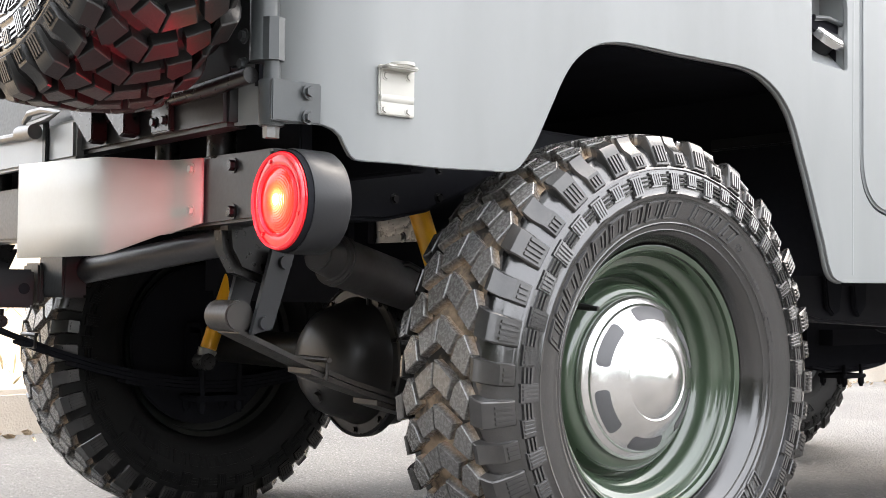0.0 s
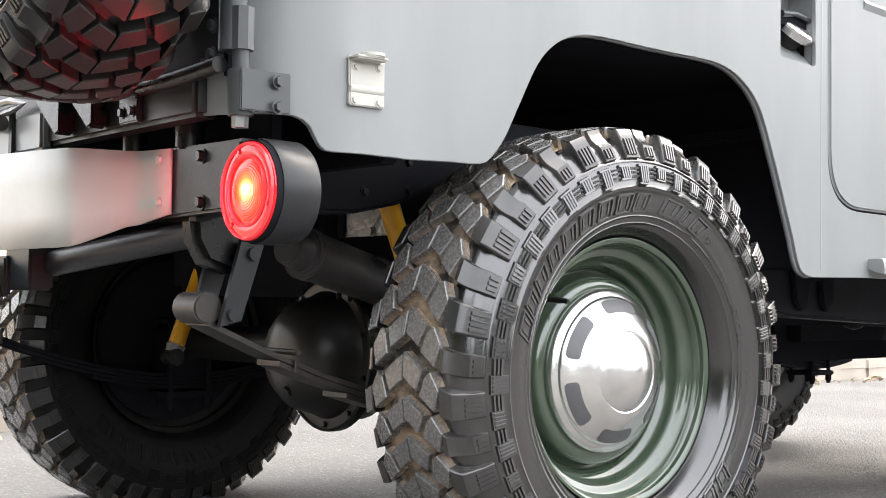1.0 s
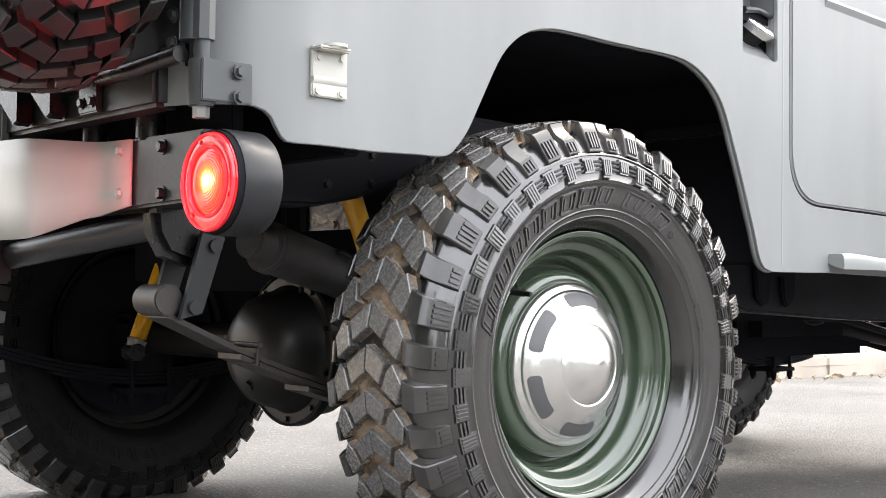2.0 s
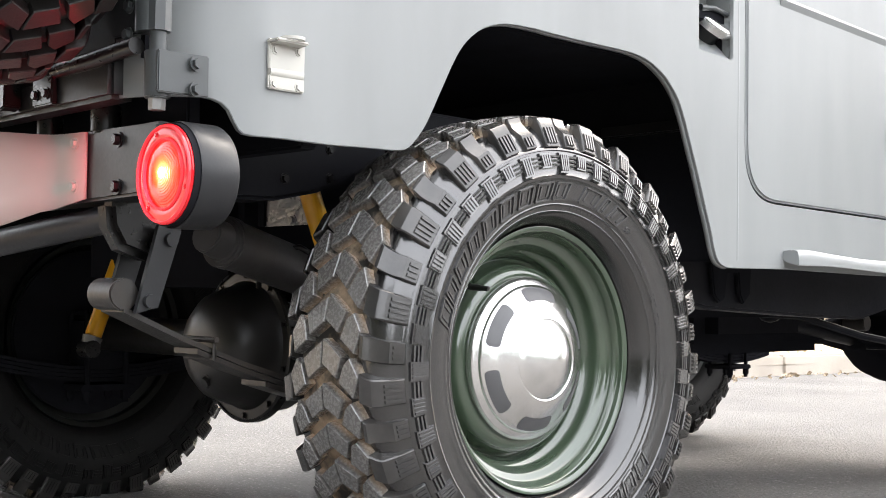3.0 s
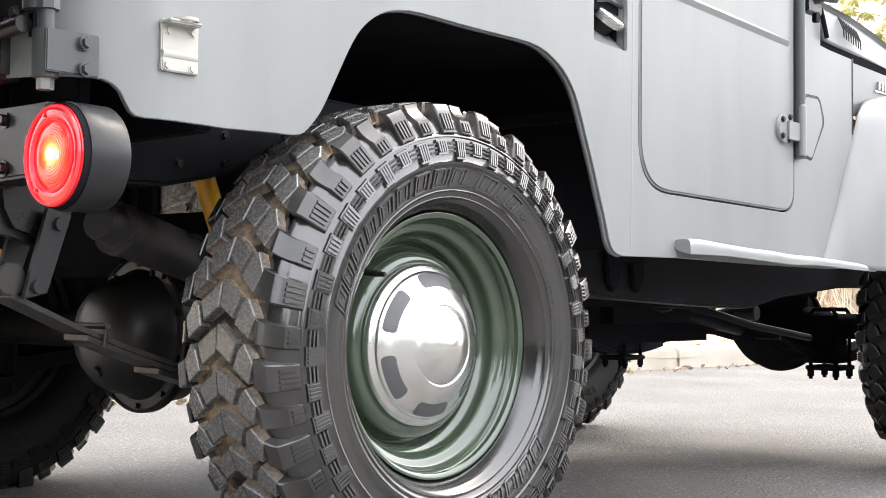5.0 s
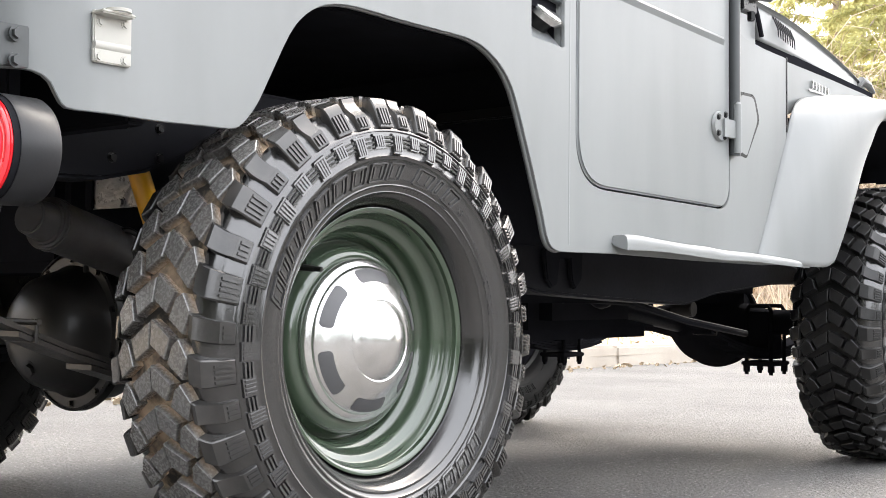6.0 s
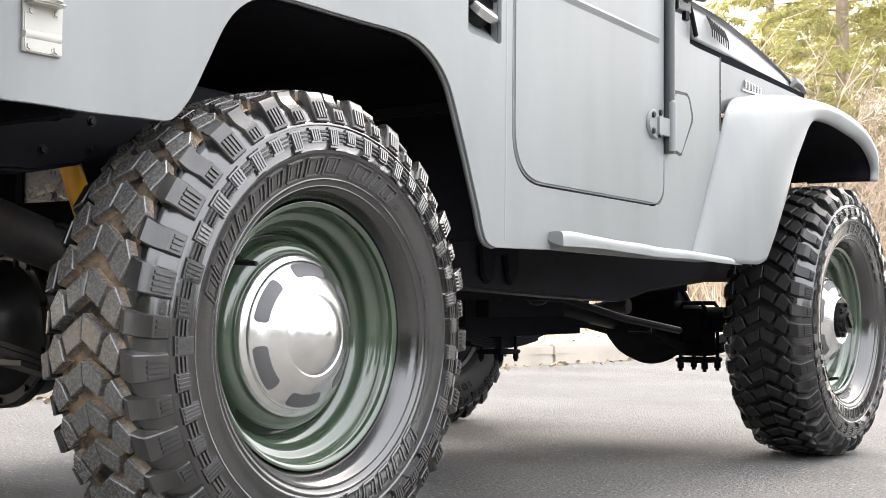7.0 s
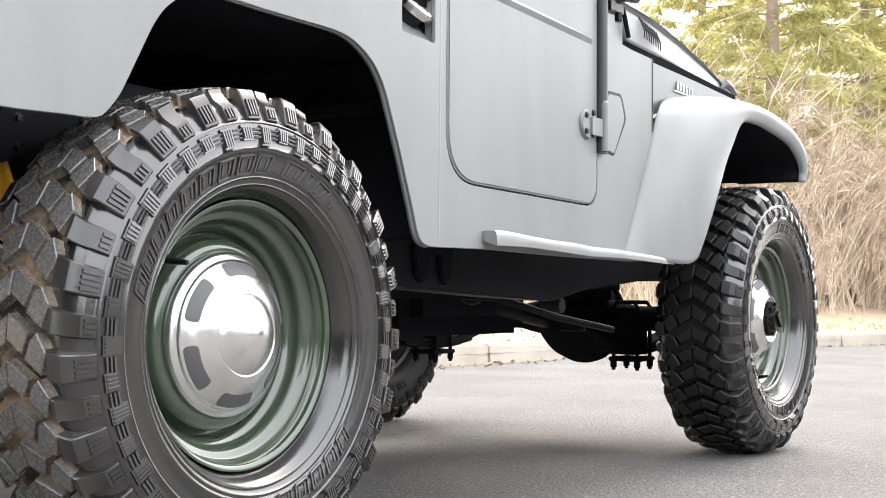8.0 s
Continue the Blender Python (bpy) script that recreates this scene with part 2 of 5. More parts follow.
def add_rod(bm, p0, p1, r0, r1=None, n=16, caps=True):
    """A straight tapered rod between two points."""
    p0, p1 = Vector(p0), Vector(p1)
    turn = (p1 - p0).to_track_quat("Z", "Y").to_matrix().to_4x4()
    made = bmesh.ops.create_cone(bm, cap_ends=caps, cap_tris=False, segments=n, radius1=r0, radius2=r0 if r1 is None else r1,
                                 depth=(p1 - p0).length)["verts"]
    bmesh.ops.transform(bm, matrix=Matrix.Translation((p0 + p1) / 2) @ turn, verts=made)
    return made


def rod(p0, p1, r0, r1=None, n=20, bevel=0.0):
    bm = bmesh.new()
    add_rod(bm, p0, p1, r0, r1, n)
    bevel_sharp(bm, bevel, 2, 60)
    return bm


def add_tube(bm, pts, r, n=8):
    """A bent tube through the points; r is one radius or one for each point."""
    pts = [Vector(p) for p in pts]
    rs = r if isinstance(r, (list, tuple)) else [r] * len(pts)
    rings, side = [], None
    for i, p in enumerate(pts):
        way = (pts[min(i + 1, len(pts) - 1)] - pts[max(i - 1, 0)]).normalized()
        if side is None:
            side = way.orthogonal().normalized()
        side = (side - way * side.dot(way)).normalized()
        up = way.cross(side)
        rings.append([bm.verts.new(p + rs[i] * (math.cos(a) * side + math.sin(a) * up)) for a in (2 * math.pi * k / n for k in range(n))])
    for a, b in zip(rings, rings[1:]):
        for k in range(n):
            bm.faces.new((a[k], a[(k + 1) % n], b[(k + 1) % n], b[k]))
    bm.faces.new(rings[0][::-1])
    bm.faces.new(rings[-1])


def tube(pts, r, n=12):
    bm = bmesh.new()
    add_tube(bm, pts, r, n)
    return bm


def arc_points(pts, radii, n=6):
    """A polygon with rounded corners, from corner points and a radius for each."""
    out, k = [], len(pts)
    for i in range(k):
        p, a, b = Vector(pts[i]), Vector(pts[i - 1]), Vector(pts[(i + 1) % k])
        if not radii[i]:
            out.append(tuple(p))
            continue
        u, v = (a - p).normalized(), (b - p).normalized()
        half = math.acos(max(-1, min(1, u.dot(v)))) / 2
        cut = min(radii[i] / math.tan(half), (a - p).length * 0.49, (b - p).length * 0.49)
        s, e = p + u * cut, p + v * cut
        for j in range(n + 1):
            f = j / n
            out.append(tuple(s * (1 - f) ** 2 + p * 2 * f * (1 - f) + e * f * f))
    return out


def sheet(outline, y0, y1, holes=(), bevel=0.0, seg=2):
    """A plate in the x-z plane from y0 to y1, with holes through it."""
    bm = bmesh.new()
    edges = []
    for loop in (outline, *holes):
        vs = [bm.verts.new((x, y0, z)) for x, z in loop]
        edges += [bm.edges.new((vs[i], vs[(i + 1) % len(vs)])) for i in range(len(vs))]
    if holes:
        bmesh.ops.triangle_fill(bm, use_beauty=True, use_dissolve=False, edges=edges)
    else:
        bm.faces.new(bm.verts[:])
    faces = bm.faces[:]
    grown = bmesh.ops.extrude_face_region(bm, geom=faces)["geom"]
    bmesh.ops.translate(bm, vec=(0, y1 - y0, 0), verts=[v for v in grown if isinstance(v, bmesh.types.BMVert)])
    bmesh.ops.recalc_face_normals(bm, faces=bm.faces)
    bevel_sharp(bm, bevel, seg, 70)
    return bm


def plate_yz(outline, x0, x1, bevel=0.002):
    """A plate in the y-z plane from x0 to x1."""
    bm = bmesh.new()
    vs = [bm.verts.new((x0, y, z)) for y, z in outline]
    f = bm.faces.new(vs)
    grown = bmesh.ops.extrude_face_region(bm, geom=[f])["geom"]
    bmesh.ops.translate(bm, vec=(x1 - x0, 0, 0), verts=[v for v in grown if isinstance(v, bmesh.types.BMVert)])
    bevel_sharp(bm, bevel, 2, 50)
    return bm


def lathe(profile, n=96, axis="Y", close=False):
    """A turned shape: (radius, place along the axis) pairs, round the y or the x axis."""
    bm = bmesh.new()
    rings = []
    for i in range(n):
        c, s = math.cos(2 * math.pi * i / n), math.sin(2 * math.pi * i / n)
        rings.append([bm.verts.new((r * c, y, r * s) if axis == "Y" else (y, r * c, r * s)) for r, y in profile])
    k = len(profile)
    for i in range(n):
        a, b = rings[i], rings[(i + 1) % n]
        for j in range(k if close else k - 1):
            bm.faces.new((a[j], a[(j + 1) % k], b[(j + 1) % k], b[j]))
    bmesh.ops.remove_doubles(bm, verts=bm.verts, dist=1e-5)
    return bm


def loft(rows, smooth=4):
    """A curved skin through rows of points, rounded off between them."""
    def between(p, q, r, s, t):
        return 0.5 * ((2 * q) + (r - p) * t + (2 * p - 5 * q + 4 * r - s) * t * t + (3 * q - p - 3 * r + s) * t ** 3)

    def dense(pts):
        out = []
        for i in range(len(pts) - 1):
            p, q, r, s = pts[max(i - 1, 0)], pts[i], pts[i + 1], pts[min(i + 2, len(pts) - 1)]
            out += [between(p, q, r, s, k / smooth) for k in range(smooth)]
        return out + [pts[-1]]

    rows = [dense([Vector(p) for p in row]) for row in rows]
    cols = [dense(list(c)) for c in zip(*rows)]
    bm = bmesh.new()
    grid = [[bm.verts.new(p) for p in c] for c in cols]
    for a, b in zip(grid, grid[1:]):
        for i in range(len(a) - 1):
            bm.faces.new((a[i], a[i + 1], b[i + 1], b[i]))
    return bm


def thicken(ob, depth, offset=-1.0):
    mod = ob.modifiers.new("thickness", "SOLIDIFY")
    mod.thickness, mod.offset = depth, offset
    return ob


def bolt(at, way, r=0.009, h=0.007):
    """A hexagon bolt head on a washer, pointing along way."""
    bm = bmesh.new()
    p, w = Vector(at), Vector(way).normalized()
    add_rod(bm, p, p + w * h * 0.25, r * 1.35, n=18)
    add_rod(bm, p + w * h * 0.25, p + w * h, r, r * 0.93, n=6)
    return bm

# ---- the wheel: tyre, rim, hubcap ----
CROWN, MIDLINE = 0.365, -0.014
WIDTH = 1.04
# where the wide shoulder lugs stand, in degrees: their spacing varies round the tyre to break its hum
WIDE_LUGS = [15, 32, 48.8, 64.7, 80.2, 95.2, 111.3, 128, 146.8, 167, 185.8, 202.6] + [202.6 + 17.24 * k for k in range(1, 10)]


def pitch_angle(p):
    """The angle at a place counted in wide lugs, from 0 to 21 round the tyre."""
    turn, k = divmod(p, 21)
    i = int(k)
    a0, a1 = WIDE_LUGS[i], (WIDE_LUGS + [375])[i + 1]
    return radians(a0 + (a1 - a0) * (k - i) + 360 * turn)


def polar(r, a, w):
    """A point of the wheel: radius, angle from the front upwards, distance outwards (towards -y)."""
    return Vector((r * math.cos(a), -w, r * math.sin(a)))


def spot(r, a, v, side=1):
    """A point of the tyre, v counted sideways from the tread's midline."""
    return polar(r, a, v * WIDTH * side + MIDLINE)


def crown(v):
    return CROWN - 0.5 * v * v - 3.5 * max(0, abs(v) - 0.05) ** 2


def sweep(v):
    """How far a row of blocks trails behind its apex, in lugs."""
    return float(np.interp(abs(v), [0, 0.010, 0.02, 0.03, 0.04, 0.05, 0.058, 0.066, 0.074, 0.085, 0.1], [0, 0.04, 0.10, 0.16, 0.222, 0.285, 0.332, 0.376, 0.412, 0.445, 0.455]))


def tread_block(bm, corners, side, depth=0.019, edge=0.0014):
    """A tread block on the crown from (lug place, v) corners, with drafted walls and worn edges."""
    n = len(corners)
    cp, cv = sum(c[0] for c in corners) / n, sum(c[1] for c in corners) / n
    rings = []
    for lift, grow in ((-depth, 1.07), (-0.006, 1.02), (-edge, 1.0), (0.0, 0.93)):
        rings.append([bm.verts.new(spot(crown(v) + lift, pitch_angle(cp + (p - cp) * grow), cv + (v - cv) * grow, side)) for p, v in corners])
    for lo, hi in zip(rings, rings[1:]):
        for i in range(n):
            bm.faces.new((lo[i], lo[(i + 1) % n], hi[(i + 1) % n], hi[i]))
    bm.faces.new(rings[-1])


def strip(bm, line, base, place, half, side, taper=0.9):
    """A lug that follows a profile line of (radius, v), trailing with the sweep, on a wider base line."""
    def row(profile, s, k):
        return [bm.verts.new(spot(r, pitch_angle(place + sweep(v) + s * half * k), v, side)) for r, v in profile]

    low = [row(base, s, 1.12) for s in (-1, 1)]
    mid = [row([(r - 0.0016, v - 0.0012) for r, v in line], s, 1.0) for s in (-1, 1)]
    top = [row(line, s, taper) for s in (-1, 1)]
    for i in range(len(line) - 1):
        bm.faces.new((top[0][i], top[0][i + 1], top[1][i + 1], top[1][i]))
        for k in (0, 1):
            bm.faces.new((low[k][i], low[k][i + 1], mid[k][i + 1], mid[k][i]))
            bm.faces.new((mid[k][i], mid[k][i + 1], top[k][i + 1], top[k][i]))
    for j in (0, -1):
        bm.faces.new((low[0][j], mid[0][j], mid[1][j], low[1][j]))
        bm.faces.new((mid[0][j], top[0][j], top[1][j], mid[1][j]))


def slab(bm, r0, r1, a0, a1, v0, v1, h, side):
    """A raised plate on the sidewall between two radii and two angles; v0 and v1 are the surface there."""
    pts = [(r0, a0, v0), (r0, a1, v0), (r1, a1, v1), (r1, a0, v1)]
    low = [bm.verts.new(spot(r, a, v - 0.004, side)) for r, a, v in pts]
    ca, cr = (a0 + a1) / 2, (r0 + r1) / 2
    top = [bm.verts.new(spot(cr + (r - cr) * 0.92, ca + (a - ca) * 0.92, v + h, side)) for r, a, v in pts]
    for i in range(4):
        bm.faces.new((low[i], low[(i + 1) % 4], top[(i + 1) % 4], top[i]))
    bm.faces.new(top)


def wall(r):
    """How far from the midline the sidewall stands at a radius."""
    return float(np.interp(r, [0.199, 0.206, 0.215, 0.228, 0.245, 0.268, 0.295, 0.312, 0.333, 0.343, 0.3465],
                           [0.060, 0.076, 0.089, 0.098, 0.1035, 0.1065, 0.1055, 0.1017, 0.0918, 0.080, 0.072]))


def tyre_carcass():
    radii = [0.199, 0.203, 0.206, 0.2095, 0.211, 0.215, 0.2185, 0.220, 0.222, 0.2285, 0.2295, 0.2305, 0.2355, 0.2365, 0.238, 0.245, 0.256, 0.2675, 0.2707, 0.2717, 0.2727,
             0.282, 0.295, 0.306, 0.3075, 0.3085, 0.3115, 0.313, 0.316, 0.325, 0.333, 0.3385, 0.343, 0.3465]
    ridges = {0.2095: 0.0018, 0.211: 0.0018, 0.220: 0.002, 0.2295: 0.0012, 0.2365: 0.0008, 0.2717: 0.0013, 0.3085: 0.0026, 0.3115: 0.0026}
    outer = [(r, -wall(r) * WIDTH - ridges.get(r, 0) - MIDLINE) for r in radii]
    flat = [(crown(v) - 0.0175, -v * WIDTH - MIDLINE) for v in (0.055, 0.03, 0.0, -0.03, -0.055)]
    inner = [(r, wall(r) * WIDTH - MIDLINE) for r in reversed(radii)]
    return lathe(outer + flat + inner, 168)


def tread():
    """The blocks of a mud tyre: two rows of chevrons on either side of a thin middle groove."""
    bm = bmesh.new()
    rnd = random.Random(4)
    for i in range(42):
        for side in (1, -1):
            p = i / 2 + 0.045 + (0 if side > 0 else 0.035)
            for v0, v1, up, dn, shear in ((0.0014, 0.0330, 0.158, 0.140, 0.0055), (0.0385, 0.0640, 0.125, 0.165, 0.0050)):
                jit, cut = rnd.uniform(-0.012, 0.012), rnd.uniform(-0.0012, 0.0012)
                in0, out0 = (v0 if v0 < 0.01 else v0 + shear), v1 + shear
                in1, out1 = (v0 if v0 < 0.01 else v0 - shear), v1 - shear + cut
                mid = (out0 + out1) / 2
                tread_block(bm, [(p + sweep(in0) - up + jit, in0), (p + sweep(mid * 0.5) - up + 0.012, mid * 0.5 + in0 * 0.5), (p + sweep(out0) - up + jit, out0),
                                 (p + sweep(out1) + dn, out1), (p + sweep(in1) + dn - jit, in1)], side)
    return bm


def shoulder_tread(side):
    """Lugs over one shoulder: wide ones with a flat end and narrow ones with a scooped end, in turn."""
    bm = bmesh.new()
    for i in range(42):
        p = i / 2 - 0.455 + (0 if side > 0 else 0.035)
        start = crown(0.070)
        if i % 2 == 0:
            half = 0.165
            line = [(start, 0.070), (crown(0.080) + 0.0005, 0.080), (0.3572, 0.0885), (0.3535, 0.0920), (0.3450, 0.0960), (0.330, 0.1013), (0.3150, 0.1060)]
        else:
            p, half = p + 0.022, 0.136
            line = [(start, 0.070), (crown(0.0745), 0.0750), (0.3545, 0.0775), (0.3475, 0.0830), (0.3405, 0.0905), (0.3350, 0.0985), (0.3150, 0.1055)]
        base = [(start - 0.020, 0.070), (0.3425, 0.074), (0.3400, 0.0790), (0.3370, 0.0830), (0.3320, 0.0885), (0.3250, 0.0945), (0.3130, 0.0985)]
        strip(bm, line, base, p, half, side)
        lug = pitch_angle(p + 0.455)
        n, wide, r0, r1, v0, v1 = (4, 0.128, 0.3185, 0.3435, 0.1052, 0.0971) if i % 2 == 0 else (3, 0.098, 0.3175, 0.3315, 0.1050, 0.1000)
        each = 2 * wide * (pitch_angle(p + 0.955) - pitch_angle(p - 0.045)) / n
        for k in range(n):
            c = lug + each * (k - (n - 1) / 2)
            slab(bm, r0, r1, c - each * 0.30, c + each * 0.30, v0, v1, 0.0022, side)
    return bm


def ridge(bm, pts, wide, h, side):
    """A raised line along the sidewall through (radius, angle) points."""
    for (r0, a0), (r1, a1) in zip(pts, pts[1:]):
        p, q = Vector((r0 * math.cos(a0), r0 * math.sin(a0))), Vector((r1 * math.cos(a1), r1 * math.sin(a1)))
        along = (q - p).normalized()
        off = Vector((-along.y, along.x)) * wide / 2
        p, q = p - along * wide / 3, q + along * wide / 3
        ring = [p - off, q - off, q + off, p + off]
        low = [bm.verts.new(spot(c.length, math.atan2(c.y, c.x), wall(c.length) - 0.003, side)) for c in ring]
        cen = (p + q) / 2
        top = [bm.verts.new(spot(c.length, math.atan2(c.y, c.x), wall(c.length) + h, side)) for c in (cen + (c - cen) * 0.9 for c in ring)]
        for i in range(4):
            bm.faces.new((low[i], low[(i + 1) % 4], top[(i + 1) % 4], top[i]))
        bm.faces.new(top)


def sidewall_marks():
    """A ring of ribbed plates joined by bars, and raised outlines where the maker's lettering stands."""
    bm = bmesh.new()
    for side in (1, -1):
        for i in range(42):
            tall = i % 2 == 1
            p = i / 2 + 0.253 if not tall else i / 2 + 0.25
            c = pitch_angle(p)
            lug = pitch_angle(p + 0.5) - pitch_angle(p - 0.5)
            half, r0, r1 = (lug * 0.138, 0.2745, 0.3058) if tall else (lug * 0.142, 0.2825, 0.3058)
            slab(bm, r0, r1, c - half, c + half, wall(r0), wall(r1), 0.0036, side)
            for k in range(4):
                b = c + half * 0.84 * (k - 1.5) / 2
                slab(bm, r0 + 0.003, r1 - 0.003, b - half * 0.13, b + half * 0.13, wall(r0) + 0.0036, wall(r1) + 0.0036, 0.0020, side)
            for r in (0.2872, 0.2932, 0.2992):
                slab(bm, r - 0.0017, r + 0.0017, c + half * 1.01, c + lug * 0.5 - half * 0.92, wall(r), wall(r), 0.0032, side)
        lo, hi = 0.2365, 0.2615
        spots = [(164, 6.6), (156.4, 5.6), (148, 6.8), (139, 5.4), (129.5, 7.2), (120, 6.8), (110.3, 6.6), (100.8, 7.2), (92, 6.6), (76.8, 8.6), (68.8, 2.2), (61, 6.4)]
        spots += [(318 - 9.2 * k, 6.6) for k in range(8)]
        for at, wide in spots:
            a, w, lean = radians(at), radians(wide) / 2, radians(1.1)
            loop = [(lo, a + w + lean), (hi, a + w - lean), (hi, a - w - lean), (lo, a - w + lean), (lo, a + w + lean)]
            ridge(bm, loop, 0.0024, 0.0026, side)
            bars = 2 if wide > 3 else 1
            for k in range(bars):
                c = a + w * (k - (bars - 1) / 2)
                ridge(bm, [(lo + 0.005, c + lean * 0.6), (hi - 0.005, c - lean * 0.6)], 0.0034, 0.0015, side)
        for k in range(30):
            a = radians(88 - 2.3 * k)
            slab(bm, 0.2205, 0.2232, a, a + radians(1.4), wall(0.2205), wall(0.2232), 0.0006, side)
            a = radians(84 - 2.1 * k)
            slab(bm, 0.2250, 0.2275, a, a + radians(1.2), wall(0.2250), wall(0.2275), 0.0006, side)
        for k in range(22):
            a = radians(232 - 2.4 * k)
            slab(bm, 0.2255, 0.2285, a, a + radians(1.2), wall(0.2255), wall(0.2285), 0.0007, side)
        for a in (39, 36.4, 33.8, 14.5, 12.2, 9.6):
            ridge(bm, [(0.2335, radians(a + 0.9)), (0.2420, radians(a)), (0.2335, radians(a - 0.9))], 0.0010, 0.0010, side)
        for k in range(6):
            a = radians(53 + 1.3 * math.cos(k * 1.05))
            slab(bm, 0.2455 + 0.004 * math.sin(k * 1.05), 0.2485 + 0.004 * math.sin(k * 1.05), a, a + radians(0.55), wall(0.247), wall(0.247), 0.0012, side)
    return bm


def lettering(words, start, r, size):
    """Raised letters that follow the sidewall, read clockwise from an angle."""
    data = bpy.data.curves.new("lettering", "FONT")
    data.body, data.size, data.extrude, data.space_character = words, size, 0.0006, 1.25
    ob = new("lettering", data)
    bpy.context.view_layer.update()
    me = bpy.data.meshes.new_from_object(ob.evaluated_get(bpy.context.evaluated_depsgraph_get()))
    bpy.data.objects.remove(ob)
    bm = bmesh.new()
    bm.from_mesh(me)
    for v in bm.verts:
        rr = r + v.co.y
        v.co = spot(rr, start - v.co.x / r, wall(rr) + 0.0004 + v.co.z)
    return bm


def rim_shape():
    """A pressed steel wheel: rolled lip, stepped barrel, dished centre."""
    return lathe([(0.1905, -0.052), (0.1955, -0.0560), (0.1985, -0.0555), (0.1990, -0.0515), (0.1965, -0.0475), (0.1915, -0.0460), (0.1880, -0.0420),
                  (0.1868, -0.0330), (0.1850, -0.0270), (0.1800, -0.0235), (0.1735, -0.0225), (0.1705, -0.0200), (0.1690, -0.0120), (0.1672, -0.0020),
                  (0.1625, 0.0030), (0.1575, 0.0050), (0.1550, 0.0120), (0.1540, 0.0240), (0.1500, 0.0270), (0.1460, 0.0215), (0.1430, 0.0040),
                  (0.1400, -0.0060), (0.1345, -0.0110), (0.1280, -0.0125), (0.1180, -0.0120), (0.1120, -0.0070), (0.1050, -0.0040), (0.0, -0.0040),
                  (0.0, 0.004), (0.135, 0.004), (0.150, 0.034), (0.158, 0.034), (0.160, 0.060), (0.186, 0.070), (0.188, 0.086), (0.1985, 0.092),
                  (0.1985, 0.060), (0.1900, 0.050), (0.172, 0.010), (0.1900, -0.020), (0.1905, -0.052)], 128)


def hubcap_shape(front):
    """A domed polished cap with a flat flange; the rear cap ends in a cone, the front one is open for the hub."""
    dome = [(0.1110, -0.0060), (0.1155, -0.0110), (0.1170, -0.0180), (0.1160, -0.0228), (0.1130, -0.0255), (0.1065, -0.0285), (0.1055, -0.0318), (0.1035, -0.0335),
            (0.1000, -0.0365), (0.0960, -0.0400), (0.0850, -0.0470), (0.0740, -0.0535), (0.0640, -0.0590)]
    tip = [(0.0600, -0.0600), (0.0590, -0.0606), (0.0580, -0.0608), (0.0572, -0.0602), (0.0562, -0.0600), (0.0548, -0.0612), (0.0500, -0.0648), (0.0420, -0.0692), (0.0320, -0.0735),
           (0.0200, -0.0778), (0.0100, -0.0805), (0.0040, -0.0816), (0.0, -0.0818)]
    hole = [(0.0630, -0.0610), (0.0590, -0.0650), (0.0575, -0.0640), (0.0570, -0.0520), (0.0, -0.0500)]
    return lathe([(r * 1.05, y) for r, y in dome + (hole if front else tip)], 96)


def cap_window(a, half):
    """One dark recess in the hubcap's dome, as a curved plate just proud of it."""
    bm = bmesh.new()
    prof = [(0.1022, -0.0354), (0.0975, -0.0394), (0.0910, -0.0440), (0.0840, -0.0482)]
    cols = []
    for k in range(21):
        u = k / 10 - 1
        b = a + half * u
        trim = 0.0042 * max(0.0, (abs(u) - 0.8) / 0.2) ** 3
        cols.append([bm.verts.new(polar(1.05 * (r - (trim, 0, 0, -trim)[j]), b, -y + 0.66 * (trim, 0, 0, -trim)[j])) for j, (r, y) in enumerate(prof)])
    for p, q in zip(cols, cols[1:]):
        for j in range(3):
            bm.faces.new((p[j], p[j + 1], q[j + 1], q[j]))
    return bm


def locking_hub():
    bm = bmesh.new()
    add_rod(bm, (0, -0.050, 0), (0, -0.070, 0), 0.048, 0.046, 24)
    add_rod(bm, (0, -0.070, 0), (0, -0.083, 0), 0.034, 0.031, 20)
    add_box(bm, (0, -0.086, 0), (0.046, 0.008, 0.014))
    for k in range(6):
        a = k * math.pi / 3
        add_rod(bm, (0.041 * math.cos(a), -0.070, 0.041 * math.sin(a)), (0.041 * math.cos(a), -0.078, 0.041 * math.sin(a)), 0.0055, n=6)
    return bm


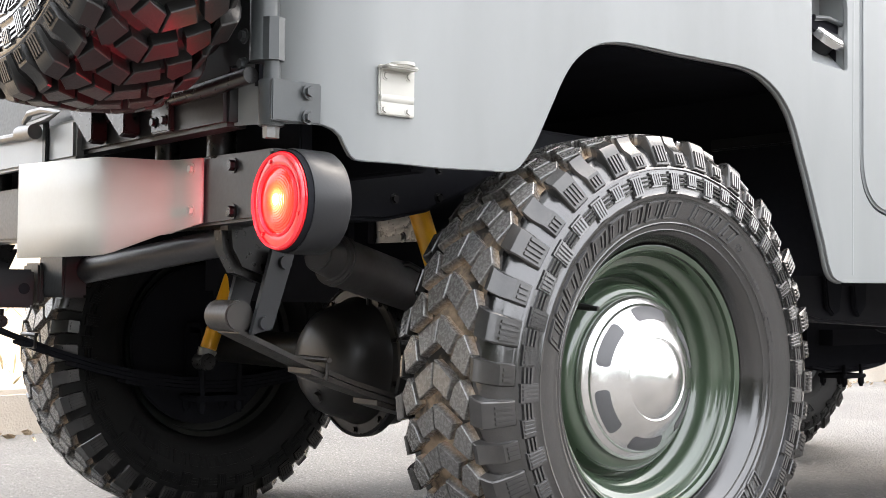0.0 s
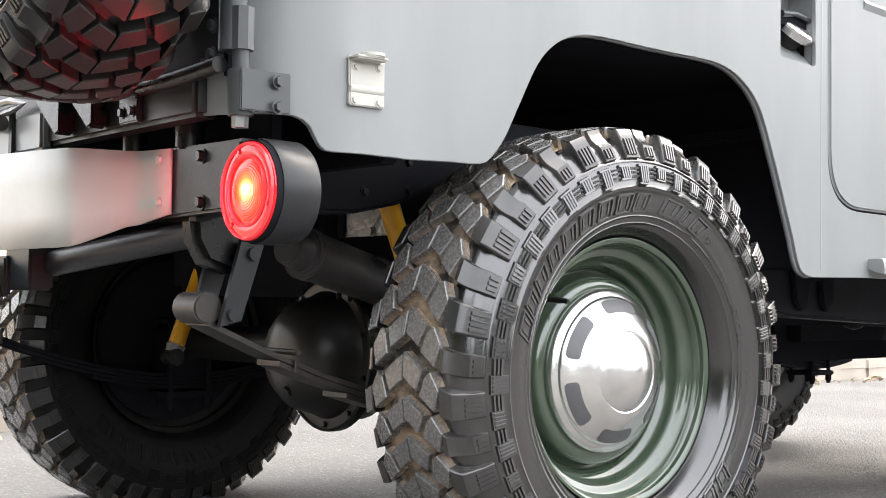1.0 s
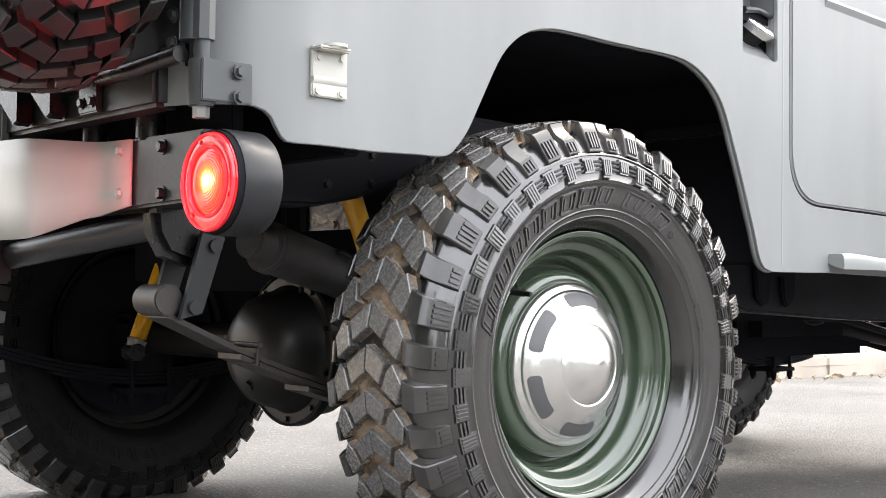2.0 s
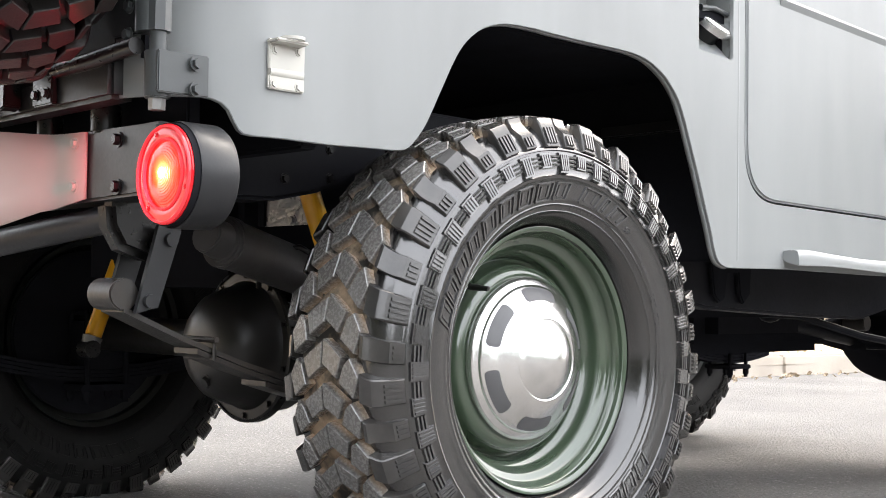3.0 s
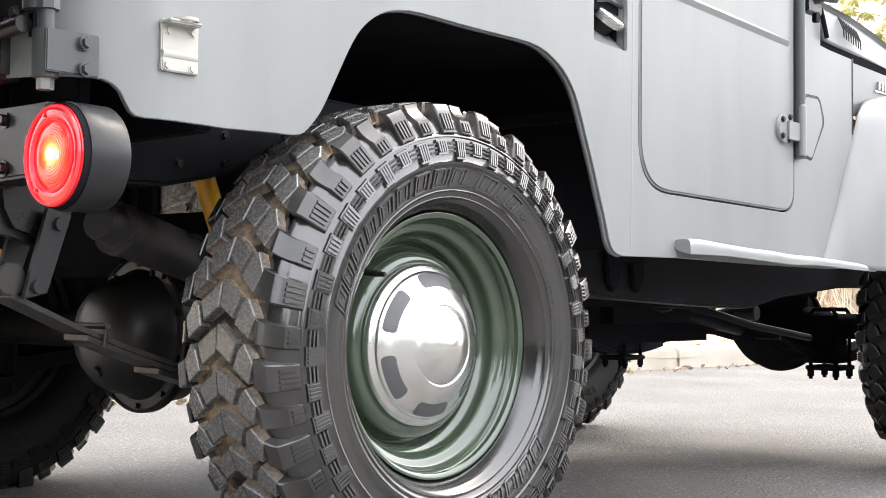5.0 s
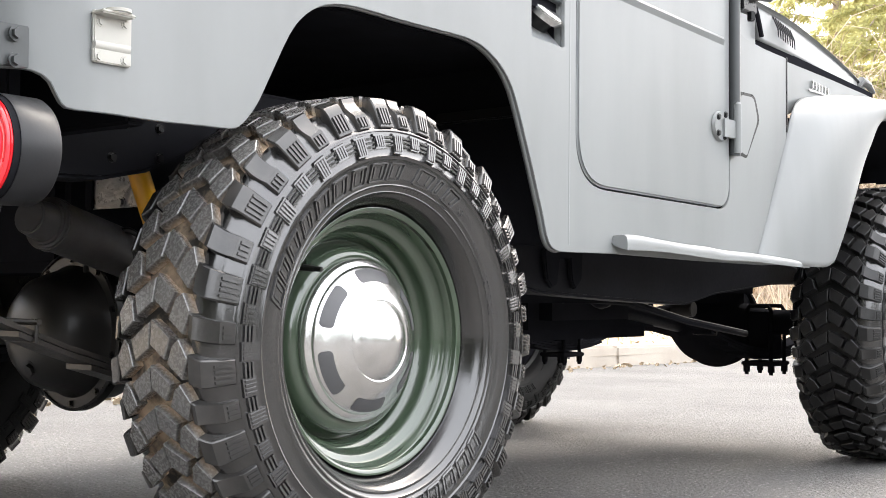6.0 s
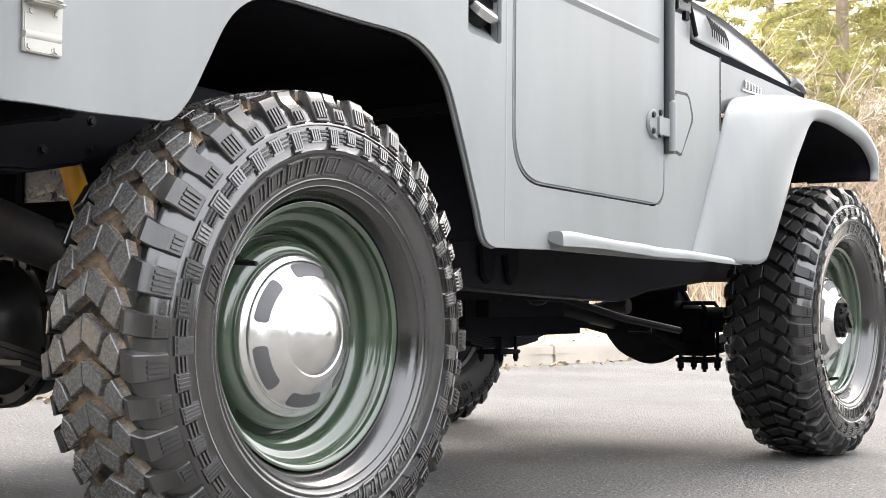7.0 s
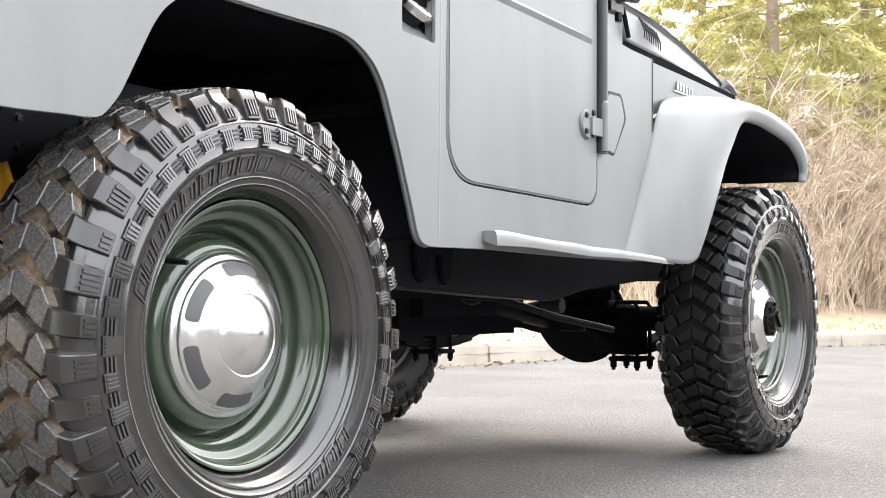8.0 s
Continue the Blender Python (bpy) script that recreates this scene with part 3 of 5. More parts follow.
def build_wheel(name, front, parent, label, rubber, side=SIDEWALL):
    hub = part(name, rim_shape(), GREEN if side == SIDEWALL else SHADED_RIM, parent, label, 50)
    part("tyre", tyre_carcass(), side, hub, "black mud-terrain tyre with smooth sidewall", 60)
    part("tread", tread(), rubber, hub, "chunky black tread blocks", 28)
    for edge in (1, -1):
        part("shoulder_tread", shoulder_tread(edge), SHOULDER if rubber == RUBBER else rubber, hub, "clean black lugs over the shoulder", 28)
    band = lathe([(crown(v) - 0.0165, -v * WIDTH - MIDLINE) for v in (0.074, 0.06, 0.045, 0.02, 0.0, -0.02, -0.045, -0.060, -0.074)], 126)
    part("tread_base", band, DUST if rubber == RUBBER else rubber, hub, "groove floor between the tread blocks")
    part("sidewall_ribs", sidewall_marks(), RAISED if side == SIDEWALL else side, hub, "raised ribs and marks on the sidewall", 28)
    if side == SIDEWALL:
        part("lettering", lettering("ROTATION", radians(25), 0.233, 0.0105), RAISED, hub, "raised word on the sidewall")
    part("hubcap", hubcap_shape(front), CHROME, hub, "polished domed hubcap", 40)
    for k in range(6):
        part("window", cap_window(radians(28 + 60 * k), radians(20)), CAP_DARK, hub)
    if front:
        part("locking_hub", locking_hub(), BLACK, hub, "black free-wheeling hub")
    stem = bmesh.new()
    p = polar(0.164, radians(139), 0.012)
    add_rod(stem, p, p + Vector((0.004, -0.030, -0.003)), 0.0052, 0.0048, 10)
    add_rod(stem, p + Vector((0.004, -0.030, -0.003)), p + Vector((0.006, -0.042, -0.004)), 0.0040, 0.0036, 10)
    part("valve_stem", stem, BLACK, hub)
    return hub

# ---- ground, kerb, verge ----
TILT = 0.026 / 2.245


def ground_z(x):
    return TILT * (2.245 - x)


def grid(x0, x1, y0, y1, nx, ny, height):
    bm = bmesh.new()
    vs = [[bm.verts.new((x0 + (x1 - x0) * i / nx, y0 + (y1 - y0) * j / ny, 0)) for j in range(ny + 1)] for i in range(nx + 1)]
    for row in vs:
        for v in row:
            v.co.z = height(v.co.x, v.co.y)
    for i in range(nx):
        for j in range(ny):
            bm.faces.new((vs[i][j], vs[i + 1][j], vs[i + 1][j + 1], vs[i][j + 1]))
    return bm


def kerb_y(x):
    """The kerb's line: it swings out past the vehicle and comes back."""
    return 2.76 - 0.0105 * (x - 7.5) ** 2 if x > -1 else 2.001 + 0.1785 * (x + 1)


def along_kerb(bm, y0):
    """Shifts a strip sideways, so that its edge at y0 follows the kerb."""
    for v in bm.verts:
        v.co.y += (max(kerb_y(v.co.x), -40) - y0) * max(0.0, 1 - abs(v.co.y - y0) / 50)
    return bm


tagged(part("road", along_kerb(grid(-60, 60, -60, 0.1, 120, 62, lambda x, y: ground_z(x)), 0.0), ASPHALT, kind="structure"), "light grey worn asphalt road", "road")


def bank(x, y):
    far = max(0.0, y - kerb_y(x) - 0.38)
    return ground_z(x) + 0.138 + min(far, 9) * 0.06 + max(0, min(far - 1.0, 6)) * 0.10 + 0.04 * noise.noise((x * 0.5, y * 0.5, 0))


verge = along_kerb(grid(-60, 60, 0.17, 100, 160, 90, lambda x, y: 0), 0.0)
for v in verge.verts:
    v.co.z = bank(v.co.x, v.co.y)
tagged(part("verge", verge, LEAF_LITTER, kind="structure"), "verge of dry leaves and dead grass behind the kerb", "ground")

# ---- the off-road vehicle ----
SIDE = 0.766
car = thing("off_road_vehicle", "grey vintage short off-road vehicle on mud tyres, parked on asphalt", "car")


def mirrored(bm):
    bmesh.ops.scale(bm, vec=(1, -1, 1), verts=bm.verts)
    bmesh.ops.reverse_faces(bm, faces=bm.faces)
    return bm


# rear quarter panel with wheel arch, sill and cowl, open at the door
ARCH_LINE = [(-0.300, 0.6875), (-0.268, 0.688), (-0.246, 0.693), (-0.225, 0.713), (-0.209, 0.735), (-0.182, 0.784), (-0.155, 0.832), (-0.132, 0.860), (-0.103, 0.881),
             (-0.074, 0.892), (-0.038, 0.898), (0.012, 0.899), (0.076, 0.8975), (0.158, 0.897), (0.228, 0.897), (0.272, 0.894), (0.310, 0.884), (0.349, 0.863),
             (0.378, 0.835), (0.397, 0.803), (0.420, 0.752), (0.440, 0.706), (0.461, 0.654), (0.478, 0.613), (0.490, 0.578), (0.503, 0.557), (0.520, 0.549), (0.535, 0.546)]


def smooth_line(pts, n=4):
    """A smooth curve through the points of an outline."""
    out = []
    for i in range(len(pts) - 1):
        a, b, c, d = (Vector(pts[min(max(j, 0), len(pts) - 1)]) for j in (i - 1, i, i + 1, i + 2))
        for k in range(n):
            t = k / n
            q = 0.5 * (2 * b + (c - a) * t + (2 * a - 5 * b + 4 * c - d) * t * t + (3 * b - a - 3 * c + d) * t ** 3)
            out.append((q.x, q.y))
    return out + [tuple(pts[-1])]


ARCH = smooth_line(ARCH_LINE, 3)
BOTTOM = [(0.73, 0.548), (1.06, 0.543), (1.40, 0.541), (1.52, 0.545)]
DOOR = arc_points([(0.589, 1.36), (0.589, 0.676), (1.213, 0.664), (1.213, 1.36)], [0, 0.105, 0.055, 0], 9)
REAR_LOW = [(-0.622, 0.731), (-0.561, 0.730), (-0.550, 0.7285), (-0.540, 0.724), (-0.532, 0.716), (-0.527, 0.705), (-0.520, 0.692), (-0.514, 0.687), (-0.502, 0.6855),
            (-0.455, 0.686), (-0.380, 0.685)]
TOP_FRONT = [(1.520, 1.052), (1.400, 1.056), (1.300, 1.064), (1.235, 1.085), (1.228, 1.36)]
panel = REAR_LOW + ARCH + BOTTOM + TOP_FRONT + [(x + (0.004 if x > 0.9 else -0.004), z - (0.004 if z < 1.3 else 0)) for x, z in reversed(DOOR)] + [(-0.622, 1.36)]
FILLER = arc_points([(0.440, 0.930), (0.546, 0.924), (0.546, 1.085), (0.440, 1.085)], [0.008, 0.008, 0.05, 0.03], 5)


def bent(bm):
    """Rounds the panel inwards towards the rear corner."""
    for k in range(22):
        x = -0.465 - 0.007 * k
        bmesh.ops.bisect_plane(bm, geom=bm.verts[:] + bm.edges[:] + bm.faces[:], plane_co=(x, 0, 0), plane_no=(1, 0, 0))
    for v in bm.verts:
        d = min(0.152, max(0.0, -0.47 - v.co.x))
        v.co.y += 0.155 - math.sqrt(0.155 ** 2 - d * d)
    return bm


body = part("body_side", bent(sheet(panel, -SIDE, -SIDE + 0.008, [FILLER], 0.0025, 3)), PAINT, car, "satin grey painted rear quarter and sill")
left = part("body_side", mirrored(bent(sheet(panel, -SIDE, -SIDE + 0.008, (), 0.0025, 3))), PAINT, car, "satin grey painted rear quarter and sill")
for ob, s in ((body, 1), (left, -1)):
    crease = bmesh.new()
    add_rod(crease, (0.562, (-SIDE + 0.0064) * s, 0.56), (0.567, (-SIDE + 0.0064) * s, 1.36), 0.007, n=24)
    part("seam", crease, PAINT, ob)
    lip = bmesh.new()
    edge = ARCH[12:]
    rows = [[lip.verts.new((x, (-SIDE + y) * s, z)) for x, z in edge] for y in (0.0065, 0.015)]
    for i in range(len(edge) - 1):
        lip.faces.new((rows[0][i], rows[0][i + 1], rows[1][i + 1], rows[1][i]))
    thicken(part("arch_lip", lip, PAINT, ob, "", 60), 0.003, 0.0)

# closed floor, inner wheel housings, rear wall
part("tub_floor", box((0.45, 0, 0.93), (2.0, 1.40, 0.05), 0.004), BLACK_DULL, car, "black undercoated floor of the body")
part("inner_wall", box((0.30, -0.52, 1.12), (1.70, 0.03, 0.42), 0.004), BLACK_DULL, car, "black inner wall behind the wheel arch")
part("inner_wall", box((0.30, 0.52, 1.12), (1.70, 0.03, 0.42), 0.004), BLACK_DULL, car, "black inner wall behind the wheel arch")
for s in (1, -1):
    part("wheel_housing", box((0.10, -0.60 * s, 1.005), (1.02, 0.29, 0.03), 0.004), BLACK_DULL, car, "black roof of the wheel housing")
    part("rear_housing_wall", box((-0.40, -0.62 * s, 0.83), (0.03, 0.25, 0.30), 0.004), BLACK_DULL, car, "black rear wall of the wheel housing")
    part("front_housing_wall", box((0.56, -0.61 * s, 0.79), (0.03, 0.27, 0.46), 0.004), BLACK_DULL, car, "black front wall of the wheel housing")
    part("housing_rail", box((0.545, -0.60 * s, 0.815), (0.02, 0.27, 0.022), 0.003), DARK_PAINT, car, "dark rail across the wheel housing")
part("tub_deck", box((0.47, 0, 1.355), (1.98, 1.45, 0.02), 0.004), PAINT, car, "grey deck closing the body")
part("door_backing", box((0.90, 0, 0.99), (0.70, 1.46, 0.72), 0.01), BLACK_DULL, car, "dark cabin behind the doors")

# doors with belt crease, hinges, trim
def door(s):
    y = -SIDE * s
    d = part("door", sheet(DOOR, -SIDE - 0.002, -SIDE + 0.02, (), 0.004, 3) if s > 0 else mirrored(sheet(DOOR, -SIDE - 0.002, -SIDE + 0.02, (), 0.004, 3)),
             PAINT, car, "flat grey door with a pressed belt line")
    crease = bmesh.new()
    vs = []
    for x, z in ((0.70, 1.070), (1.184, 1.049), (1.184, 1.030), (0.70, 1.051)):
        vs.append(crease.verts.new((x, (-SIDE - 0.002) * s, z)))
    ridge = [crease.verts.new((0.70, (-SIDE - 0.0065) * s, 1.063)), crease.verts.new((1.180, (-SIDE - 0.0065) * s, 1.042))]
    crease.faces.new((vs[0], vs[1], ridge[1], ridge[0]))
    crease.faces.new((ridge[0], ridge[1], vs[2], vs[3]))
    crease.faces.new((vs[1], vs[2], ridge[1]))
    crease.faces.new((vs[0], ridge[0], vs[3]))
    part("belt_line", crease, PAINT, d, "", 20)
    part("door_post", tube([(1.228, (-SIDE - 0.006) * s, 1.36), (1.228, (-SIDE - 0.006) * s, 0.785)], 0.014, 14), HINGE_PAINT, car, "dark grey hinge post")
    plate = bmesh.new()
    add_rod(plate, (1.158, (-SIDE - 0.003) * s, 0.845), (1.158, (-SIDE - 0.010) * s, 0.845), 0.034, 0.031, 26)
    add_box(plate, (1.192, (-SIDE - 0.010) * s, 0.842), (0.060, 0.012, 0.040))
    hinge = part("hinge", plate, PAINT, d, "grey cast door hinge")
    pin = bmesh.new()
    add_rod(pin, (1.224, (-SIDE - 0.016) * s, 0.790), (1.224, (-SIDE - 0.016) * s, 0.900), 0.0095, n=18)
    add_rod(pin, (1.224, (-SIDE - 0.016) * s, 0.900), (1.224, (-SIDE - 0.016) * s, 0.906), 0.008, 0.005, n=14)
    part("hinge_pin", pin, PAINT, car)
    for x, z in ((1.142, 0.864), (1.142, 0.828), (1.176, 0.872), (1.172, 0.822)):
        part("screw", bolt((x, (-SIDE - 0.010) * s, z), (0, -s, 0), 0.0055, 0.005), DARK_PAINT, d)
    return d


door(1)
door(-1)

# small cover in the cowl, outlined by its gap
COVER = arc_points([(1.268, 0.932), (1.340, 0.934), (1.362, 0.880), (1.304, 0.790), (1.270, 0.797)], [0.015, 0.025, 0.03, 0.015, 0.015], 6)
for s in (1, -1):
    gap = sheet([(1.314 + (x - 1.314) * 1.20, 0.862 + (z - 0.862) * 1.075) for x, z in COVER], -SIDE - 0.0005, -SIDE + 0.01)
    lid = sheet(COVER, -SIDE - 0.0012, -SIDE + 0.01, (), 0.002)
    part("cover_gap", gap if s > 0 else mirrored(gap), BLACK, car)
    part("vent_cover", lid if s > 0 else mirrored(lid), PAINT, car, "grey cowl vent cover")

# fuel filler recess with its tilted cap
part("filler_recess", sheet([(0.42, 0.91), (0.57, 0.91), (0.57, 1.11), (0.42, 1.11)], -SIDE + 0.060, -SIDE + 0.064), PAINT, car, "grey filler recess")
for x0, x1, z0, z1 in ((0.430, 0.438, 0.92, 1.09), (0.548, 0.556, 0.92, 1.09), (0.438, 0.548, 0.912, 0.921), (0.438, 0.548, 1.087, 1.095)):
    part("recess_side", box(((x0 + x1) / 2, -SIDE + 0.036, (z0 + z1) / 2), (x1 - x0, 0.052, z1 - z0), 0.001), PAINT, car)
part("recess_floor", box((0.493, -SIDE + 0.034, 0.950), (0.108, 0.006, 0.072), 0.001, Matrix.Rotation(radians(-42), 4, "X")), PAINT, car, "sloped grey floor of the recess")
lean = Vector((0.10, -0.70, 0.70)).normalized()
neck = Vector((0.526, -SIDE + 0.026, 1.002)) - lean * 0.018
bm = bmesh.new()
add_rod(bm, neck - lean * 0.05, neck, 0.027, 0.030, 28)
filler = part("filler_neck", bm, DARK_PAINT, car)
bm = bmesh.new()
add_rod(bm, neck, neck + lean * 0.014, 0.043, 0.045, 36)
add_rod(bm, neck + lean * 0.014, neck + lean * 0.018, 0.042, 0.036, 36)
bevel_sharp(bm, 0.002, 2, 50)
part("filler_cap", bm, CHROME, filler, "silver metal fuel cap")
across = Vector((1, 0, -0.14)).normalized()
bm = bmesh.new()
add_tube(bm, [neck + lean * 0.024 + across * 0.050, neck + lean * 0.034 + across * 0.02, neck + lean * 0.034 - across * 0.02, neck + lean * 0.024 - across * 0.052],
         [0.0065, 0.0045, 0.0045, 0.0065], 10)
part("cap_handle", bm, HINGE_PAINT, filler)

# front side panels above the fenders, seams, hood
APRON = [(1.530, 0.90), (1.72, 0.955), (2.45, 0.985), (2.45, 1.038), (1.90, 1.058), (1.530, 1.067)]
for s in (1, -1):
    m = sheet(APRON, -0.724, -0.700, (), 0.004)
    part("apron", m if s > 0 else mirrored(m), PAINT, car, "grey panel beside the engine")
    part("apron_seam", box((1.5235, -0.755 * s, 0.962), (0.007, 0.0245, 0.186), 0.001), BLACK, car)
    part("scuttle", box((1.375, -0.682 * s, 1.13), (0.20, 0.06, 0.16), 0.012), PAINT, car, "grey scuttle below the windscreen")

HOOD_ROWS = []
for x, edge, drop in ((1.480, -0.712, 0.0), (1.70, -0.706, 0.010), (2.00, -0.690, 0.046), (2.22, -0.672, 0.078), (2.30, -0.660, 0.100)):
    low, tall = 1.099 - 0.034 * (x - 1.48), 0.100 - 0.80 * drop
    half = [(edge, low), (edge + 0.002, low + 0.50 * tall), (edge + 0.006, low + 0.86 * tall), (edge + 0.030, low + tall), (-0.30, low + tall + 0.036), (0, low + tall + 0.042)]
    rake = 0.40 if x < 1.5 else 0.0
    half = [(x - rake * (z - low), y, z) for y, z in half]
    HOOD_ROWS.append(half + [(px, -y, z) for px, y, z in reversed(half[:-1])])
thicken(part("hood", loft(HOOD_ROWS, 4), PAINT, car, "grey domed engine hood", 40), 0.012, 1.0)
part("hood_seam", tube([(x - 0.004, y - 0.011, z + 0.004) for x, y, z in HOOD_ROWS[0][:4]] + [(1.435, -0.60, 1.21)], 0.006, 8), BLACK_DULL, car, "dark seam behind the hood")
part("hood_gap", sheet([(1.47, 1.040), (2.26, 1.030), (2.26, 1.066), (1.47, 1.104)], -0.706, -0.69), BLACK_DULL, car, "dark gap under the hood")
for k in range(8):
    x = 1.572 + 0.0155 * k
    bm = bmesh.new()
    add_tube(bm, [(x, -0.7235 + 0.0006 * k, 1.118 - 0.002 * k), (x + 0.002, -0.7215 + 0.0006 * k, 1.140 - 0.002 * k), (x + 0.004, -0.7080 + 0.0006 * k, 1.170 - 0.002 * k), (x + 0.006, -0.682, 1.196 - 0.002 * k)], [0.0012, 0.0021, 0.0021, 0.0012], 8)
    part("louvre", bm, BLACK, car)
bm = bmesh.new()
add_box(bm, (2.29, -0.662, 1.070), (0.09, 0.03, 0.020))
add_tube(bm, [(2.24, -0.665, 1.085), (2.27, -0.668, 1.108), (2.32, -0.668, 1.104), (2.37, -0.668, 1.086)], [0.008, 0.013, 0.012, 0.006], 10)
add_rod(bm, (2.31, -0.662, 1.02), (2.31, -0.662, 1.075), 0.010, n=12)
part("hood_catch", bm, HINGE_PAINT, car, "metal hood catch")

# badge on the engine panel: plain raised bars
for k in range(6):
    part("badge", box((1.772 + 0.020 * k, -0.727, 1.024 - 0.0012 * k), (0.011, 0.006, 0.022), 0.0015), CHROME, car)
part("badge", box((1.818, -0.727, 1.008), (0.140, 0.005, 0.005), 0.0015), CHROME, car)
part("badge", box((1.872, -0.727, 0.996), (0.026, 0.005, 0.015), 0.0015), CHROME, car)

# front fenders: a curved skin from the body out to the arch lip
FENDER = [
    [(1.352, -0.762, 0.552), (1.44, -0.780, 0.547), (1.57, -0.798, 0.541), (1.662, -0.806, 0.543), (1.712, -0.806, 0.562), (1.712, -0.795, 0.565)],
    [(1.405, -0.762, 0.640), (1.49, -0.784, 0.630), (1.61, -0.804, 0.622), (1.71, -0.810, 0.620), (1.766, -0.806, 0.622), (1.764, -0.776, 0.624)],
    [(1.462, -0.762, 0.745), (1.55, -0.788, 0.738), (1.66, -0.808, 0.732), (1.78, -0.812, 0.728), (1.842, -0.806, 0.722), (1.842, -0.795, 0.722)],
    [(1.528, -0.760, 0.862), (1.61, -0.788, 0.858), (1.71, -0.808, 0.850), (1.84, -0.812, 0.838), (1.908, -0.806, 0.820), (1.908, -0.795, 0.818)],
    [(1.585, -0.752, 0.930), (1.66, -0.782, 0.930), (1.76, -0.806, 0.922), (1.90, -0.812, 0.905), (1.968, -0.806, 0.886), (1.968, -0.795, 0.882)],
    [(1.668, -0.735, 0.966), (1.74, -0.772, 0.972), (1.83, -0.804, 0.968), (1.96, -0.812, 0.955), (2.016, -0.807, 0.938), (2.016, -0.795, 0.934)],
    [(1.80, -0.715, 0.990), (1.87, -0.764, 1.000), (1.95, -0.800, 0.998), (2.06, -0.812, 0.988), (2.078, -0.807, 0.966), (2.078, -0.795, 0.962)],
    [(2.02, -0.690, 1.004), (2.08, -0.752, 1.014), (2.12, -0.796, 1.012), (2.18, -0.812, 1.000), (2.194, -0.807, 0.972), (2.194, -0.795, 0.968)],
    [(2.28, -0.66, 1.002), (2.30, -0.74, 1.012), (2.31, -0.794, 1.008), (2.32, -0.812, 0.992), (2.326, -0.807, 0.962), (2.326, -0.795, 0.958)],
    [(2.46, -0.62, 0.985), (2.47, -0.73, 0.992), (2.475, -0.792, 0.986), (2.475, -0.812, 0.968), (2.474, -0.807, 0.942), (2.472, -0.795, 0.938)],
    [(2.58, -0.60, 0.945), (2.59, -0.72, 0.950), (2.592, -0.790, 0.942), (2.586, -0.812, 0.922), (2.562, -0.807, 0.906), (2.560, -0.795, 0.902)],
    [(2.625, -0.58, 0.890), (2.630, -0.71, 0.892), (2.626, -0.790, 0.882), (2.614, -0.810, 0.868), (2.600, -0.806, 0.866), (2.598, -0.795, 0.864)],
    [(2.622, -0.58, 0.830), (2.626, -0.71, 0.830), (2.622, -0.788, 0.828), (2.610, -0.808, 0.826), (2.596, -0.804, 0.826), (2.594, -0.795, 0.826)],
]
for s in (1, -1):
    skin = loft([[(x, y * s, z) for x, y, z in row] for row in FENDER], 4)
    skin_ob = thicken(part("fender", skin, PAINT, car, "rounded grey front fender", 50), 0.006, 1.0 if s > 0 else -1.0)
    skin_ob.data.materials.append(BLACK_DULL)
    skin_ob.modifiers[0].material_offset = 1
    curve = [(row[5][0], row[5][2]) for row in FENDER[2:]]
    liner = loft([[(x, -0.797 * s, z + 0.003), (x, -0.66 * s, z + 0.006), (x, -0.50 * s, z + 0.006)] for x, z in curve], 2)
    thicken(part("fender_liner", liner, BLACK_DULL, car, "black inner fender", 60), 0.003, 0.0)
    part("engine_bay_side", box((2.14, -0.515 * s, 0.80), (1.00, 0.012, 0.38), 0.003), BLACK_DULL, car, "black wall of the engine bay")

# side step plate along the sill, bent and uneven
STEP_ROWS = []
for x, z, t in ((0.716, 0.583, 0.032), (0.76, 0.585, 0.034), (0.85, 0.580, 0.028), (0.97, 0.574, 0.026), (1.06, 0.572, 0.028), (1.14, 0.567, 0.025), (1.28, 0.565, 0.022),
                (1.44, 0.559, 0.021), (1.58, 0.553, 0.018)):
    STEP_ROWS.append([(x, -SIDE - 0.001, z), (x, -SIDE - 0.020, z + 0.001), (x, -SIDE - 0.032, z - 0.003), (x, -SIDE - 0.034, z - t * 0.8), (x, -SIDE - 0.030, z - t * 0.85), (x, -SIDE - 0.001, z - t * 0.55), (x, -SIDE - 0.001, z)])
step = loft(STEP_ROWS, 3)
bmesh.ops.holes_fill(step, edges=[e for e in step.edges if e.is_boundary], sides=0)
part("side_step", step, PAINT, car, "grey sill step with a bent edge", 45)

